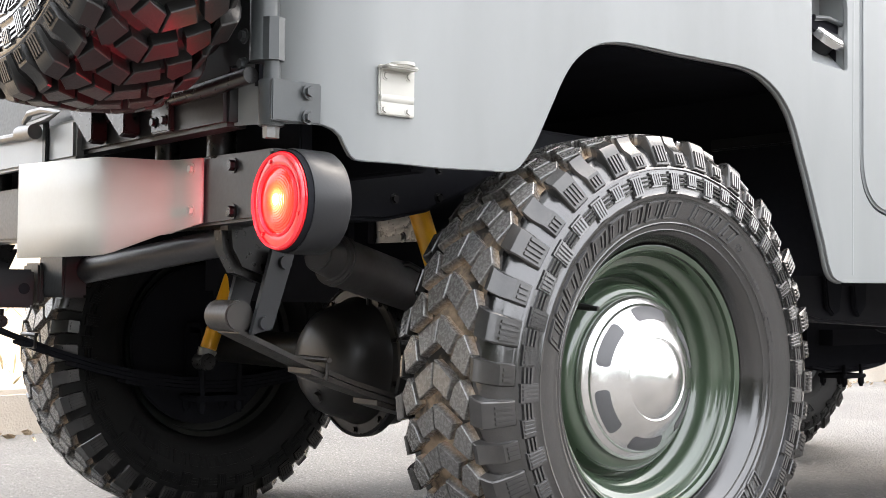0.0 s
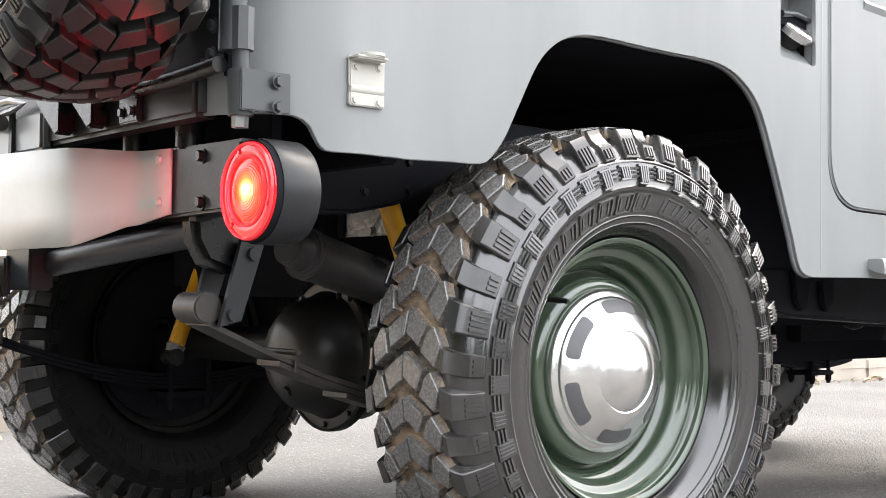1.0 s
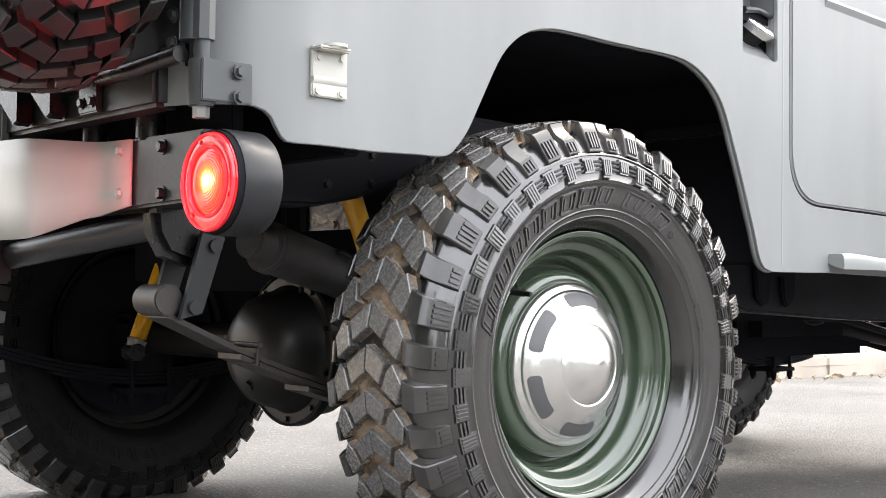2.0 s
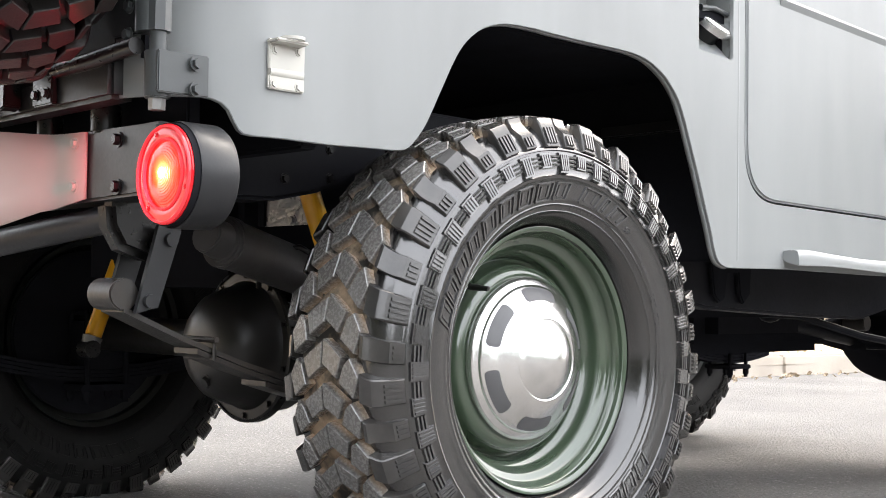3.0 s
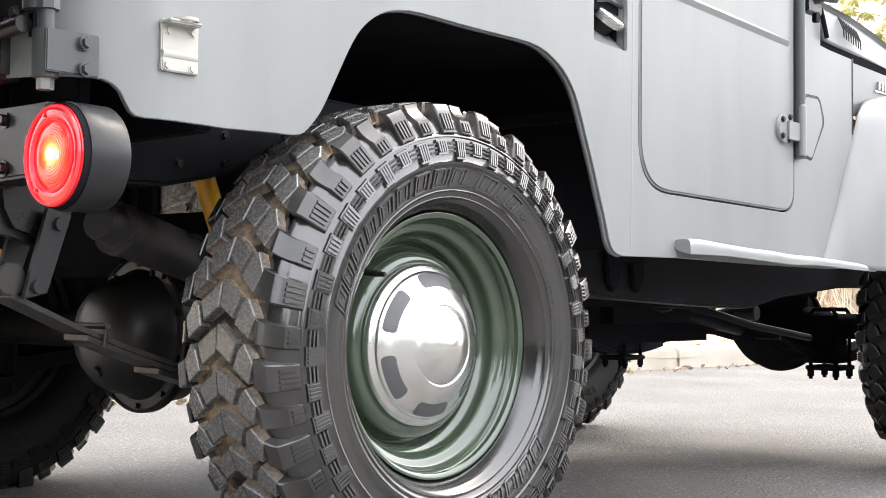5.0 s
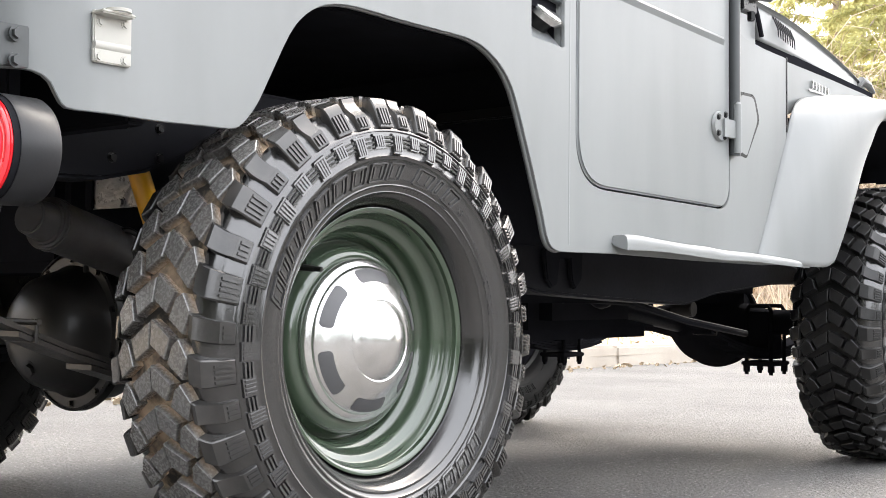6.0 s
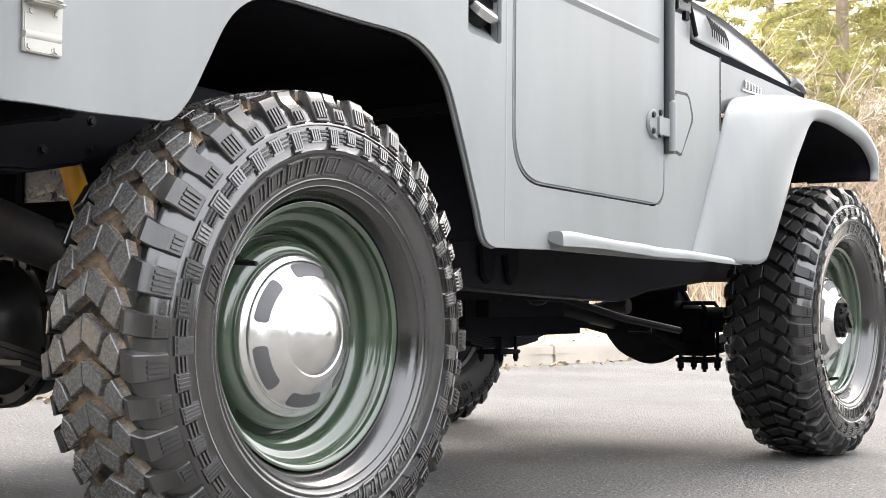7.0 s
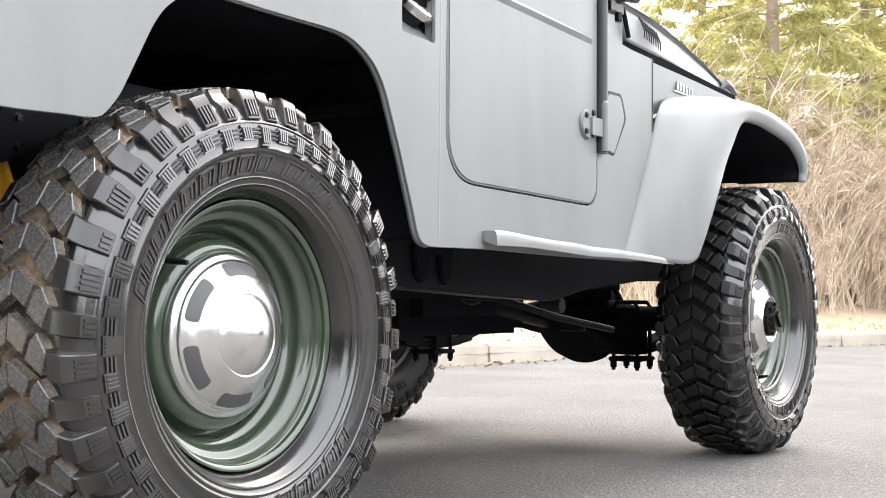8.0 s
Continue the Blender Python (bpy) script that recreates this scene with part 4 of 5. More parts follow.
# cream bracket on the quarter panel
def bracket():
    y = -SIDE
    b = part("bracket", box((-0.458, y - 0.003, 0.790), (0.056, 0.006, 0.040), 0.0015), CREAM, car, "cream painted mounting bracket")
    part("lower_plate", box((-0.458, y - 0.003, 0.755), (0.056, 0.006, 0.018), 0.0015), CREAM, b)
    part("saddle", lathe_half((-0.484, y + 0.0005, 0.768), (-0.432, y + 0.0005, 0.768), 0.0078), CREAM, b)
    top = bmesh.new()
    add_box(top, (-0.462, y - 0.012, 0.806), (0.050, 0.026, 0.005))
    bevel_sharp(top, 0.002)
    part("ledge", top, CREAM, b)
    ring = lathe([(0.012, 0.0), (0.016, 0.0), (0.016, 0.004), (0.012, 0.004)], 24, close=True)
    bmesh.ops.rotate(ring, cent=(0, 0, 0), matrix=Matrix.Rotation(radians(90), 3, "X"), verts=ring.verts)
    bmesh.ops.translate(ring, vec=(-0.458, y - 0.016, 0.8085), verts=ring.verts)
    part("ring", ring, CREAM, b)
    for x, z in ((-0.476, 0.796), (-0.440, 0.798), (-0.478, 0.753), (-0.440, 0.753)):
        part("rivet", bolt((x, y - 0.006, z), (0, -1, 0), 0.0048, 0.003), CREAM, b)


def lathe_half(p0, p1, r):
    bm = bmesh.new()
    add_rod(bm, p0, p1, r, n=20)
    return bm


bracket()

# ---- rear end: rear wall, crossmember, lamp, bumper plate, carrier hinge ----
part("rear_wall", box((-0.606, 0, 1.06), (0.028, 1.27, 0.60), 0.006), DARK_PAINT, car, "dark grey rear wall")
part("rear_sill", box((-0.618, 0.02, 0.764), (0.040, 1.34, 0.070), 0.006), DARK_PAINT, car, "dark grey sill under the rear doors")
part("rear_sill_lip", box((-0.640, 0.25, 0.752), (0.020, 0.90, 0.062), 0.005), PAINT, car, "light grey lip of the rear sill")
part("crossmember", plate_yz([(-0.705, 0.612), (-0.705, 0.700), (-0.650, 0.700), (-0.530, 0.702), (-0.40, 0.700), (0.70, 0.70), (0.70, 0.605), (-0.53, 0.608)], -0.602, -0.545, 0.004), RAIL, car, "black steel rear crossmember")
for y, z in ((-0.611, 0.684), (-0.611, 0.624)):
    part("crossmember_bolt", bolt((-0.602, y, z), (-1, 0, 0), 0.0075, 0.009), BLACK, car)
for y, r, z in ((-0.545, 0.020, 0.722), (-0.385, 0.018, 0.720), (0.30, 0.020, 0.722)):
    part("body_mount", rod((-0.585, y, 0.698), (-0.585, y, 0.738), r, r, 20, 0.003), BLACK, car, "black rubber body mount")
# cream bumper plate: bolted flange, angled wing, flat face
PLAN = [(-0.606, -0.532), (-0.606, -0.470), (-0.610, -0.452), (-0.622, -0.436), (-0.672, -0.396), (-0.682, -0.380), (-0.685, -0.355), (-0.685, -0.071)]
LOW = [0.612, 0.604, 0.600, 0.597, 0.573, 0.569, 0.5685, 0.569]
HIGH = [0.700, 0.702, 0.7025, 0.703, 0.706, 0.707, 0.708, 0.719]
bm = bmesh.new()
cols = [[bm.verts.new((x, y, z0 + (z1 - z0) * k / 3)) for k in range(4)] for (x, y), z0, z1 in zip(PLAN, LOW, HIGH)]
for p, q in zip(cols, cols[1:]):
    for j in range(3):
        bm.faces.new((p[j], p[j + 1], q[j + 1], q[j]))
plate = thicken(part("bumper_plate", bm, CREAM, car, "cream painted bent bumper plate", 30), 0.005, 0.0)
for z in (0.686, 0.629):
    part("plate_bolt", bolt((-0.609, -0.509, z), (-1, 0, 0), 0.006, 0.006), CREAM, plate)

# round tail lamp, lit
LAMP = Vector((-0.612, -0.741, 0.631))


def lamp_part(name, profile, material, parent, label=""):
    bm = lathe(profile, 56, "X")
    bmesh.ops.translate(bm, vec=LAMP, verts=bm.verts)
    return part(name, bm, material, parent, label, 45)


lamp = lamp_part("tail_lamp", [(0.0, 0.012), (0.060, 0.012), (0.0640, 0.010), (0.0650, 0.014), (0.0645, 0.060), (0.0620, 0.064), (0.0, 0.066)], RAIL, car, "black round lamp housing")
lamp_part("seal", [(0.0560, 0.002), (0.0622, 0.002), (0.0625, 0.013), (0.0560, 0.013)], BLACK_DULL, lamp)
lens = lamp_part("lens", [(0.0400, -0.001), (0.0445, -0.003), (0.0500, -0.0028), (0.0560, -0.0024), (0.0575, -0.0022), (0.0605, -0.0005), (0.0608, 0.0045), (0.0570, 0.006)], LENS_RED, lamp, "red plastic lens ring")
for r in (0.0425, 0.0578):
    lamp_part("lens_bead", [(r - 0.0017, -0.0020), (r - 0.0012, -0.0048), (r, -0.0056), (r + 0.0012, -0.0048), (r + 0.0017, -0.0014)], LENS_BEAD, lens)
rings = [(0.0, -0.0085)]
for k in range(1, 14):
    r = 0.0400 * k / 13
    y = -0.0085 + 0.0075 * (r / 0.04) ** 2
    rings += [(r - 0.0009, y), (r - 0.0003, y + 0.0008)]
lamp_part("inner_lens", rings + [(0.0415, -0.0015)], LENS_GLOW, lamp, "glowing ribbed red inner lens")
bm = bmesh.new()
bmesh.ops.create_uvsphere(bm, u_segments=16, v_segments=10, radius=0.0066)
bmesh.ops.scale(bm, vec=(0.35, 1, 1), verts=bm.verts)
bmesh.ops.translate(bm, vec=LAMP + Vector((-0.0090, -0.006, 0.001)), verts=bm.verts)
part("bulb", bm, BULB, lamp, "white-hot lamp filament behind the lens")
for a in (70, 200, 310):
    p = LAMP + Vector((-0.003, 0.0515 * math.cos(radians(a)), 0.0515 * math.sin(radians(a))))
    part("lens_screw", bolt(p, (-1, 0, 0), 0.0024, 0.002), LENS_RED, lamp)

glow = new("tail_lamp_light", bpy.data.lights.new("tail_lamp_light", "SPOT"))
glow.data.energy, glow.data.color, glow.data.shadow_soft_size = 0.5, (1.0, 0.03, 0.06), 0.006
glow.data.spot_size, glow.data.spot_blend = radians(165), 0.3
glow.matrix_world = look(LAMP + Vector((-0.0125, 0.004, 0.0)), LAMP + Vector((-0.8, 0.6, -0.25)))

# swing carrier hinge and post
HX, HY = -0.626, -0.742
bm = bmesh.new()
add_rod(bm, (HX, HY, 0.720), (HX, HY, 0.777), 0.0160, n=24)
add_box(bm, (HX + 0.022, HY - 0.020, 0.750), (0.070, 0.006, 0.050))
bevel_sharp(bm, 0.0015)
hinge = part("carrier_hinge", bm, HINGE_PAINT, car, "dark grey carrier hinge bolted to the body")
part("hinge_pin", rod((HX, HY, 0.774), (HX, HY, 0.802), 0.0105), HINGE_PAINT, hinge)
part("hinge_bolt", rod((HX, HY, 0.706), (HX, HY, 0.722), 0.0100, 0.0104, 6), STEEL, hinge)
for z in (0.763, 0.732):
    part("screw", bolt((-0.590, -SIDE - 0.003, z), (0, -1, 0), 0.0068, 0.007), HINGE_PAINT, hinge)
bm = bmesh.new()
add_rod(bm, (HX, HY, 0.800), (HX, HY, 0.852), 0.0155, n=8)
add_tube(bm, [(HX - 0.004, HY + 0.012, 0.800), (HX - 0.004, HY + 0.012, 1.30)], 0.018, 16)
part("carrier_post", bm, HINGE_PAINT, car, "grey swing carrier post")
# black strip added to darken the rear corner beside the post
part("corner_strip", box((-0.604, -0.688, 1.05), (0.022, 0.026, 0.56), 0.008), BLACK_DULL, car, "black strip added at the rear corner")
part("floor_edge", box((-0.535, 0, 0.735), (0.02, 1.36, 0.11), 0.003), BLACK_DULL, car, "black edge of the floor")
part("carrier_arm", tube([(-0.645, -0.725, 0.783), (-0.640, -0.60, 0.780), (-0.635, -0.30, 0.776)], 0.0105, 12), BLACK, car, "black tube of the spare carrier")
part("carrier_plate", plate_yz([(-0.735, 0.80), (-0.735, 1.00), (-0.66, 1.02), (-0.62, 0.86), (-0.66, 0.80)], -0.640, -0.632), DARK_PAINT, car, "dark carrier plate")
for y, z in ((-0.700, 0.835), (-0.698, 0.800)):
    part("carrier_bolt", bolt((-0.640, y, z), (-1, 0, 0), 0.007, 0.007), HINGE_PAINT, car)
# brackets below the spare
for y0 in (-0.30, -0.41):
    part("gusset", plate_yz([(y0, 0.800), (y0 + 0.10, 0.800), (y0 + 0.015, 0.735), (y0, 0.740)], -0.665, -0.640), BLACK, car, "black gusset under the spare wheel")
part("hinge_leaf", box((-0.642, -0.485, 0.765), (0.010, 0.055, 0.060), 0.002), BLACK, car, "black hinge leaf")
for y, z in ((-0.470, 0.780), (-0.500, 0.780), (-0.470, 0.750), (-0.500, 0.750)):
    part("leaf_bolt", bolt((-0.647, y, z), (-1, 0, 0), 0.006, 0.006), BLACK, car)
bm = bmesh.new()
add_tube(bm, [(-0.66, 0.14, 0.776), (-0.66, -0.06, 0.772)], 0.0065, 10)
add_tube(bm, [(-0.668, -0.02, 0.774), (-0.668, -0.085, 0.772)], 0.0125, 12)
add_tube(bm, [(-0.664, -0.03, 0.792), (-0.668, -0.06, 0.803), (-0.668, -0.12, 0.803), (-0.664, -0.17, 0.795), (-0.662, -0.12, 0.790), (-0.664, -0.05, 0.786)], 0.006, 8)
part("rear_latch", bm, STEEL, car, "grey over-centre latch on the rear sill")
part("latch_plate", box((-0.654, -0.095, 0.755), (0.006, 0.016, 0.085), 0.002), DARK_PAINT, car)

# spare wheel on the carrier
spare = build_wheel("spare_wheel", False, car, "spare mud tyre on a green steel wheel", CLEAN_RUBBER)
spare.matrix_basis = pose(-0.785, -0.525, 1.115, 0, 0, -90)

# tow receiver and tube
bm = box((-0.715, -0.020, 0.521), (0.130, 0.060, 0.062), 0.004)
receiver = part("tow_receiver", bm, RAIL, car, "black square tow receiver with a pin hole")
part("pin_hole", rod((-0.667, -0.0515, 0.521), (-0.667, -0.048, 0.521), 0.009), BLACK_DULL, receiver)
part("weld", box((-0.640, -0.022, 0.530), (0.012, 0.068, 0.066), 0.004), DARK_PAINT, receiver)
part("tow_bracket", box((-0.617, -0.085, 0.545), (0.040, 0.10, 0.075), 0.004), DARK_PAINT, car, "dark tow bracket plate")
bm = bmesh.new()
add_rod(bm, (-0.70, -0.03, 0.488), (-0.70, -0.03, 0.470), 0.008, n=10)
add_rod(bm, (-0.70, -0.045, 0.468), (-0.70, -0.015, 0.468), 0.010, n=10)
part("tow_eye", bm, BLACK, receiver)
part("tow_tube", rod((-0.598, -0.085, 0.547), (-0.566, -0.555, 0.590), 0.0205, 0.0195, 28), RAIL, car, "black tube between receiver and frame")

# ---- chassis ----
def rail(s):
    y0, y1 = -0.535 * s, -0.455 * s
    outline = [(-0.56, 0.622), (-0.30, 0.628), (-0.22, 0.645), (-0.12, 0.690), (0.0, 0.705), (0.25, 0.690), (0.45, 0.60), (0.62, 0.505), (0.80, 0.470), (1.20, 0.452), (1.45, 0.444),
               (1.60, 0.470), (1.95, 0.500), (2.70, 0.510), (2.70, 0.600), (1.95, 0.600), (1.2, 0.580), (0.80, 0.585), (0.60, 0.63), (0.42, 0.75), (0.25, 0.79), (-0.02, 0.795),
               (-0.16, 0.770), (-0.26, 0.712), (-0.34, 0.700), (-0.56, 0.700)]
    bm = sheet(outline, min(y0, y1), max(y0, y1), (), 0.006, 3)
    return part("chassis_rail", bm, CHASSIS, car, "black chassis rail")


for s in (1, -1):
    r = rail(s)
    for x, z in ((-0.285, 0.662), (-0.20, 0.712), (-0.20, 0.668)):
        part("rail_bolt", bolt((x, -0.535 * s, z), (0, -s, 0), 0.006, 0.005), BLACK, r)
    part("frame_bracket", sheet([(0.80, 0.565), (0.95, 0.565), (0.945, 0.500), (0.92, 0.478), (0.905, 0.50), (0.90, 0.545), (0.86, 0.545), (0.85, 0.49), (0.83, 0.482), (0.81, 0.50)],
                                -0.548 * s, -0.536 * s, (), 0.003), BLACK_DULL, r)
for x in (0.75, 1.45, 2.55):
    part("crossbar", rod((x, -0.47, 0.54), (x, 0.47, 0.54), 0.030, n=18), BLACK_DULL, car, "black chassis crossbar")
part("skid_plate", box((1.00, -0.05, 0.465), (0.62, 0.70, 0.035), 0.008), BLACK_DULL, car, "black skid plate under the gearbox")
part("gearbox", box((1.10, 0.05, 0.57), (0.55, 0.34, 0.22), 0.03), BLACK_DULL, car, "black gearbox housing")
part("clutch_housing", box((1.50, -0.08, 0.50), (0.50, 0.40, 0.20), 0.06), CHASSIS, car, "black clutch housing")
part("engine_sump", box((1.85, 0.0, 0.60), (0.62, 0.32, 0.26), 0.05), BLACK_DULL, car, "black engine sump")
bm = bmesh.new()
for x, y, z, r in ((1.30, -0.26, 0.50, 0.055), (1.42, -0.30, 0.47, 0.040), (1.55, -0.34, 0.47, 0.03)):
    bmesh.ops.create_icosphere(bm, subdivisions=2, radius=r, matrix=Matrix.Translation((x, y, z)))
add_tube(bm, [(1.20, -0.32, 0.46), (1.42, -0.38, 0.45), (1.62, -0.44, 0.40), (1.95, -0.45, 0.36)], 0.010, 8)
part("linkage", bm, CHASSIS, car, "black steering linkage")
part("transmission_case", box((1.58, -0.06, 0.425), (0.70, 0.24, 0.16), 0.03), BLACK_DULL, car, "black transmission case")
part("steering_crossmember", box((2.12, -0.17, 0.545), (0.24, 0.36, 0.20), 0.03), BLACK_DULL, car, "black crossmember above the front axle")
part("prop_shaft", rod((1.25, -0.18, 0.49), (2.15, -0.17, 0.37), 0.026, n=18), CHASSIS, car, "black front propeller shaft")
part("prop_shaft", rod((0.80, -0.16, 0.50), (0.10, -0.19, 0.42), 0.030, n=18), BLACK, car, "black rear propeller shaft")

# axles
for x, z, dy, k, name in ((0.0, 0.397, -0.172, 1.05, "rear"), (2.245, 0.388, -0.185, 1.16, "front")):
    bm = bmesh.new()
    add_rod(bm, (x, -0.66, z), (x, 0.66, z), 0.038, n=24)
    add_tube(bm, [(x, dy - 0.20, z), (x, dy - 0.10, z), (x, dy, z), (x, dy + 0.10, z), (x, dy + 0.20, z)], [0.040, 0.062, 0.095, 0.062, 0.040], 20)
    axle = part("axle", bm, AXLE if name == "rear" else BLACK_DULL, car, "black " + name + " axle tube")
    back = -1 if name == "rear" else 1
    cover = lathe([(0.0, -0.098 * k), (0.040 * k, -0.096 * k), (0.068 * k, -0.088 * k), (0.088 * k, -0.068 * k), (0.098 * k, -0.040 * k), (0.104 * k, -0.018), (0.110 * k, -0.008), (0.126 * k, -0.007), (0.127 * k, 0.010), (0.118 * k, 0.014),
                   (0.114 * k, 0.060 * k), (0.092 * k, 0.110 * k), (0.055 * k, 0.160 * k), (0.038 * k, 0.20 * k), (0.0, 0.20 * k)], 48, "X")
    if name == "front":
        bmesh.ops.rotate(cover, cent=(0, 0, 0), matrix=Matrix.Rotation(math.pi, 3, "Z"), verts=cover.verts)
    bmesh.ops.translate(cover, vec=(x + (-0.092 if name == "rear" else 0.05), dy, z), verts=cover.verts)
    diff = part("differential", cover, AXLE if name == "rear" else BLACK_DULL, axle, "black differential housing", 40)
    if name == "rear":
        rim = lathe([(0.1265 * k, -0.010), (0.1315 * k, -0.008), (0.1320 * k, 0.008), (0.1265 * k, 0.011)], 56, "X", True)
        bmesh.ops.translate(rim, vec=(x - 0.092, dy, z), verts=rim.verts)
        part("flange", rim, BLACK, diff, "", 40)
        part("drain_plug", bolt((x - 0.092 - 0.086 * k, dy - 0.012, z - 0.060), (-1, 0, -0.5), 0.011, 0.010), AXLE, diff)
        part("filler_plug", bolt((x - 0.092 - 0.094 * k, dy + 0.040, z - 0.004), (-1, 0.2, 0), 0.010, 0.009), AXLE, diff)
    for j in range(10):
        a = 2 * math.pi * j / 10 + 0.3
        part("flange_bolt", bolt((x + (-0.099 if name == "rear" else 0.057), dy + 0.119 * k * math.cos(a), z + 0.119 * k * math.sin(a)), (back, 0, 0), 0.005, 0.006), BLACK, axle)
    for s in (1, -1):
        part("backing_plate", rod((x, -0.585 * s, z), (x, -0.605 * s, z), 0.186, 0.186, 48, 0.004), BLACK_DULL, axle, "black brake backing plate")
        part("brake_drum", rod((x, -0.600 * s, z), (x, -0.675 * s, z), 0.135, 0.140, 40, 0.006), BLACK_DULL, axle, "black brake drum")


# leaf springs with eyes, clips, shackles and u-bolts
def leaf_spring(x_axle, y, z_axle, rear, width=0.060):
    span = 0.58 if rear else 0.52
    end = (-0.570, 0.487) if rear else (x_axle - span, 0.43)
    far = (x_axle + span, 0.47 if rear else 0.44)
    low = z_axle - 0.075 if rear else z_axle - 0.085
    holder = None
    # front and far springs are coloured blacker, standing in for underbody shade
    steel = SPRING if rear and y < 0 else BLACK_DULL
    for k in range(4):
        f = 1 - 0.20 * k
        pts = []
        for i in range(13):
            t = i / 12
            px = x_axle + (end[0] - x_axle) * f * (1 - 2 * t) if t < 0.5 else x_axle + (far[0] - x_axle) * f * (2 * t - 1)
            q = (px - x_axle) / ((end[0] if px < x_axle else far[0]) - x_axle)
            zz = low + ((end[1] if px < x_axle else far[1]) - low) * q ** 1.7 - 0.0085 * k - (0.016 if k == 0 else 0.016) * q
            pts.append((px, zz))
        bm = bmesh.new()
        up = [[bm.verts.new((px, y + w, zz + h)) for w, h in ((-width / 2, 0), (width / 2, 0), (width / 2, -0.0075), (-width / 2, -0.0075))] for px, zz in pts]
        for a, b in zip(up, up[1:]):
            for j in range(4):
                bm.faces.new((a[j], a[(j + 1) % 4], b[(j + 1) % 4], b[j]))
        bm.faces.new(up[0][::-1])
        bm.faces.new(up[-1])
        if k == 0:
            holder = part("leaf_spring", bm, steel, car, "stack of dark steel spring leaves")
        else:
            part("leaf", bm, steel, holder)
    for ex, ez in (end, far):
        part("spring_eye", rod((ex, y - width / 2 - 0.001, ez), (ex, y + width / 2 + 0.001, ez), 0.0215, n=22, bevel=0.002), SPRING, holder)
    clip = bmesh.new()
    cx = x_axle + (end[0] - x_axle) * 0.76
    q = 0.76
    cz = low + (end[1] - low) * q ** 1.7 - 0.012
    add_tube(clip, [(cx, y - width / 2 - 0.006, cz + 0.016), (cx, y - width / 2 - 0.006, cz - 0.014), (cx, y + width / 2 + 0.006, cz - 0.014), (cx, y + width / 2 + 0.006, cz + 0.016)], 0.0034, 8)
    add_rod(clip, (cx, y - width / 2 - 0.012, cz + 0.012), (cx, y + width / 2 + 0.010, cz + 0.012), 0.0042, n=8)
    part("spring_clip", clip, SPRING, holder)
    pad = bmesh.new()
    add_box(pad, (x_axle, y, low - 0.046), (0.130, 0.100, 0.014))
    add_box(pad, (x_axle, y, (low + z_axle) / 2 + 0.012), (0.105, 0.062, z_axle - low + 0.03))
    bevel_sharp(pad, 0.003)
    for sx in (-0.047, 0.047):
        for sy in (-0.040, 0.040):
            add_rod(pad, (x_axle + sx, y + sy, low - 0.080), (x_axle + sx, y + sy, z_axle + 0.03), 0.0065, n=8)
            add_rod(pad, (x_axle + sx, y + sy, low - 0.072), (x_axle + sx, y + sy, low - 0.053), 0.011, n=6)
    for sx in (-0.047, 0.047):
        add_tube(pad, [(x_axle + sx, y - 0.040, z_axle + 0.03), (x_axle + sx, y - 0.03, z_axle + 0.045), (x_axle + sx, y + 0.03, z_axle + 0.045), (x_axle + sx, y + 0.040, z_axle + 0.03)], 0.0065, 8)
    part("u_bolts", pad, BLACK_DULL, holder, "black u-bolts and spring plate")
    if rear:
        for off in (-width / 2 - 0.010, width / 2 + 0.010):
            m = bmesh.new()
            vs = [(-0.560, 0.462), (-0.527, 0.470), (-0.494, 0.572), (-0.528, 0.580)]
            lo = [m.verts.new((px, y + off - 0.004, pz)) for px, pz in vs]
            hi = [m.verts.new((px, y + off + 0.004, pz)) for px, pz in vs]
            m.faces.new(lo)
            m.faces.new(hi[::-1])
            for j in range(4):
                m.faces.new((lo[j], hi[j], hi[(j + 1) % 4], lo[(j + 1) % 4]))
            bevel_sharp(m, 0.002)
            part("shackle", m, RAIL, holder, "dark steel shackle plate")
        out = -1 if y < 0 else 1
        for px, pz in ((-0.541, 0.478), (-0.511, 0.560)):
            part("shackle_bolt", rod((px, y + out * (width / 2 + 0.013), pz), (px, y + out * (width / 2 + 0.021), pz), 0.0095, 0.009, 18), RAIL, holder)
        part("shackle_hanger", sheet([(-0.592, 0.612), (-0.46, 0.612), (-0.490, 0.545), (-0.530, 0.532), (-0.570, 0.545), (-0.588, 0.575)], y - 0.024, y + 0.016, (), 0.010), BLACK, car, "black shackle hanger")


for s in (1, -1):
    leaf_spring(0.0, -0.545 * s, 0.397, True)
    leaf_spring(2.245, -0.375 * s, 0.393, False)


# yellow dampers
def damper(p0, p1, name_label):
    d = part("damper", rod(p0, p1, 0.0175, n=24, bevel=0.003), YELLOW, car, name_label)
    a, b = Vector(p0), Vector(p1)
    w = (b - a).normalized()
    part("damper_boot", rod(b, b + w * 0.05, 0.014, n=16), BLACK, d)
    part("damper_ring", rod(a - w * 0.016, a, 0.018, 0.021, 20), STEEL, d)
    part("damper_eye", rod(a - w * 0.026 + Vector((0, -0.02, 0)), a - w * 0.026 + Vector((0, 0.02, 0)), 0.018, n=18), BLACK, d)


damper((-0.130, 0.330, 0.396), (-0.056, 0.330, 0.600), "yellow shock absorber")
damper((-0.095, -0.43, 0.500), (-0.172, -0.43, 0.690), "yellow shock absorber")

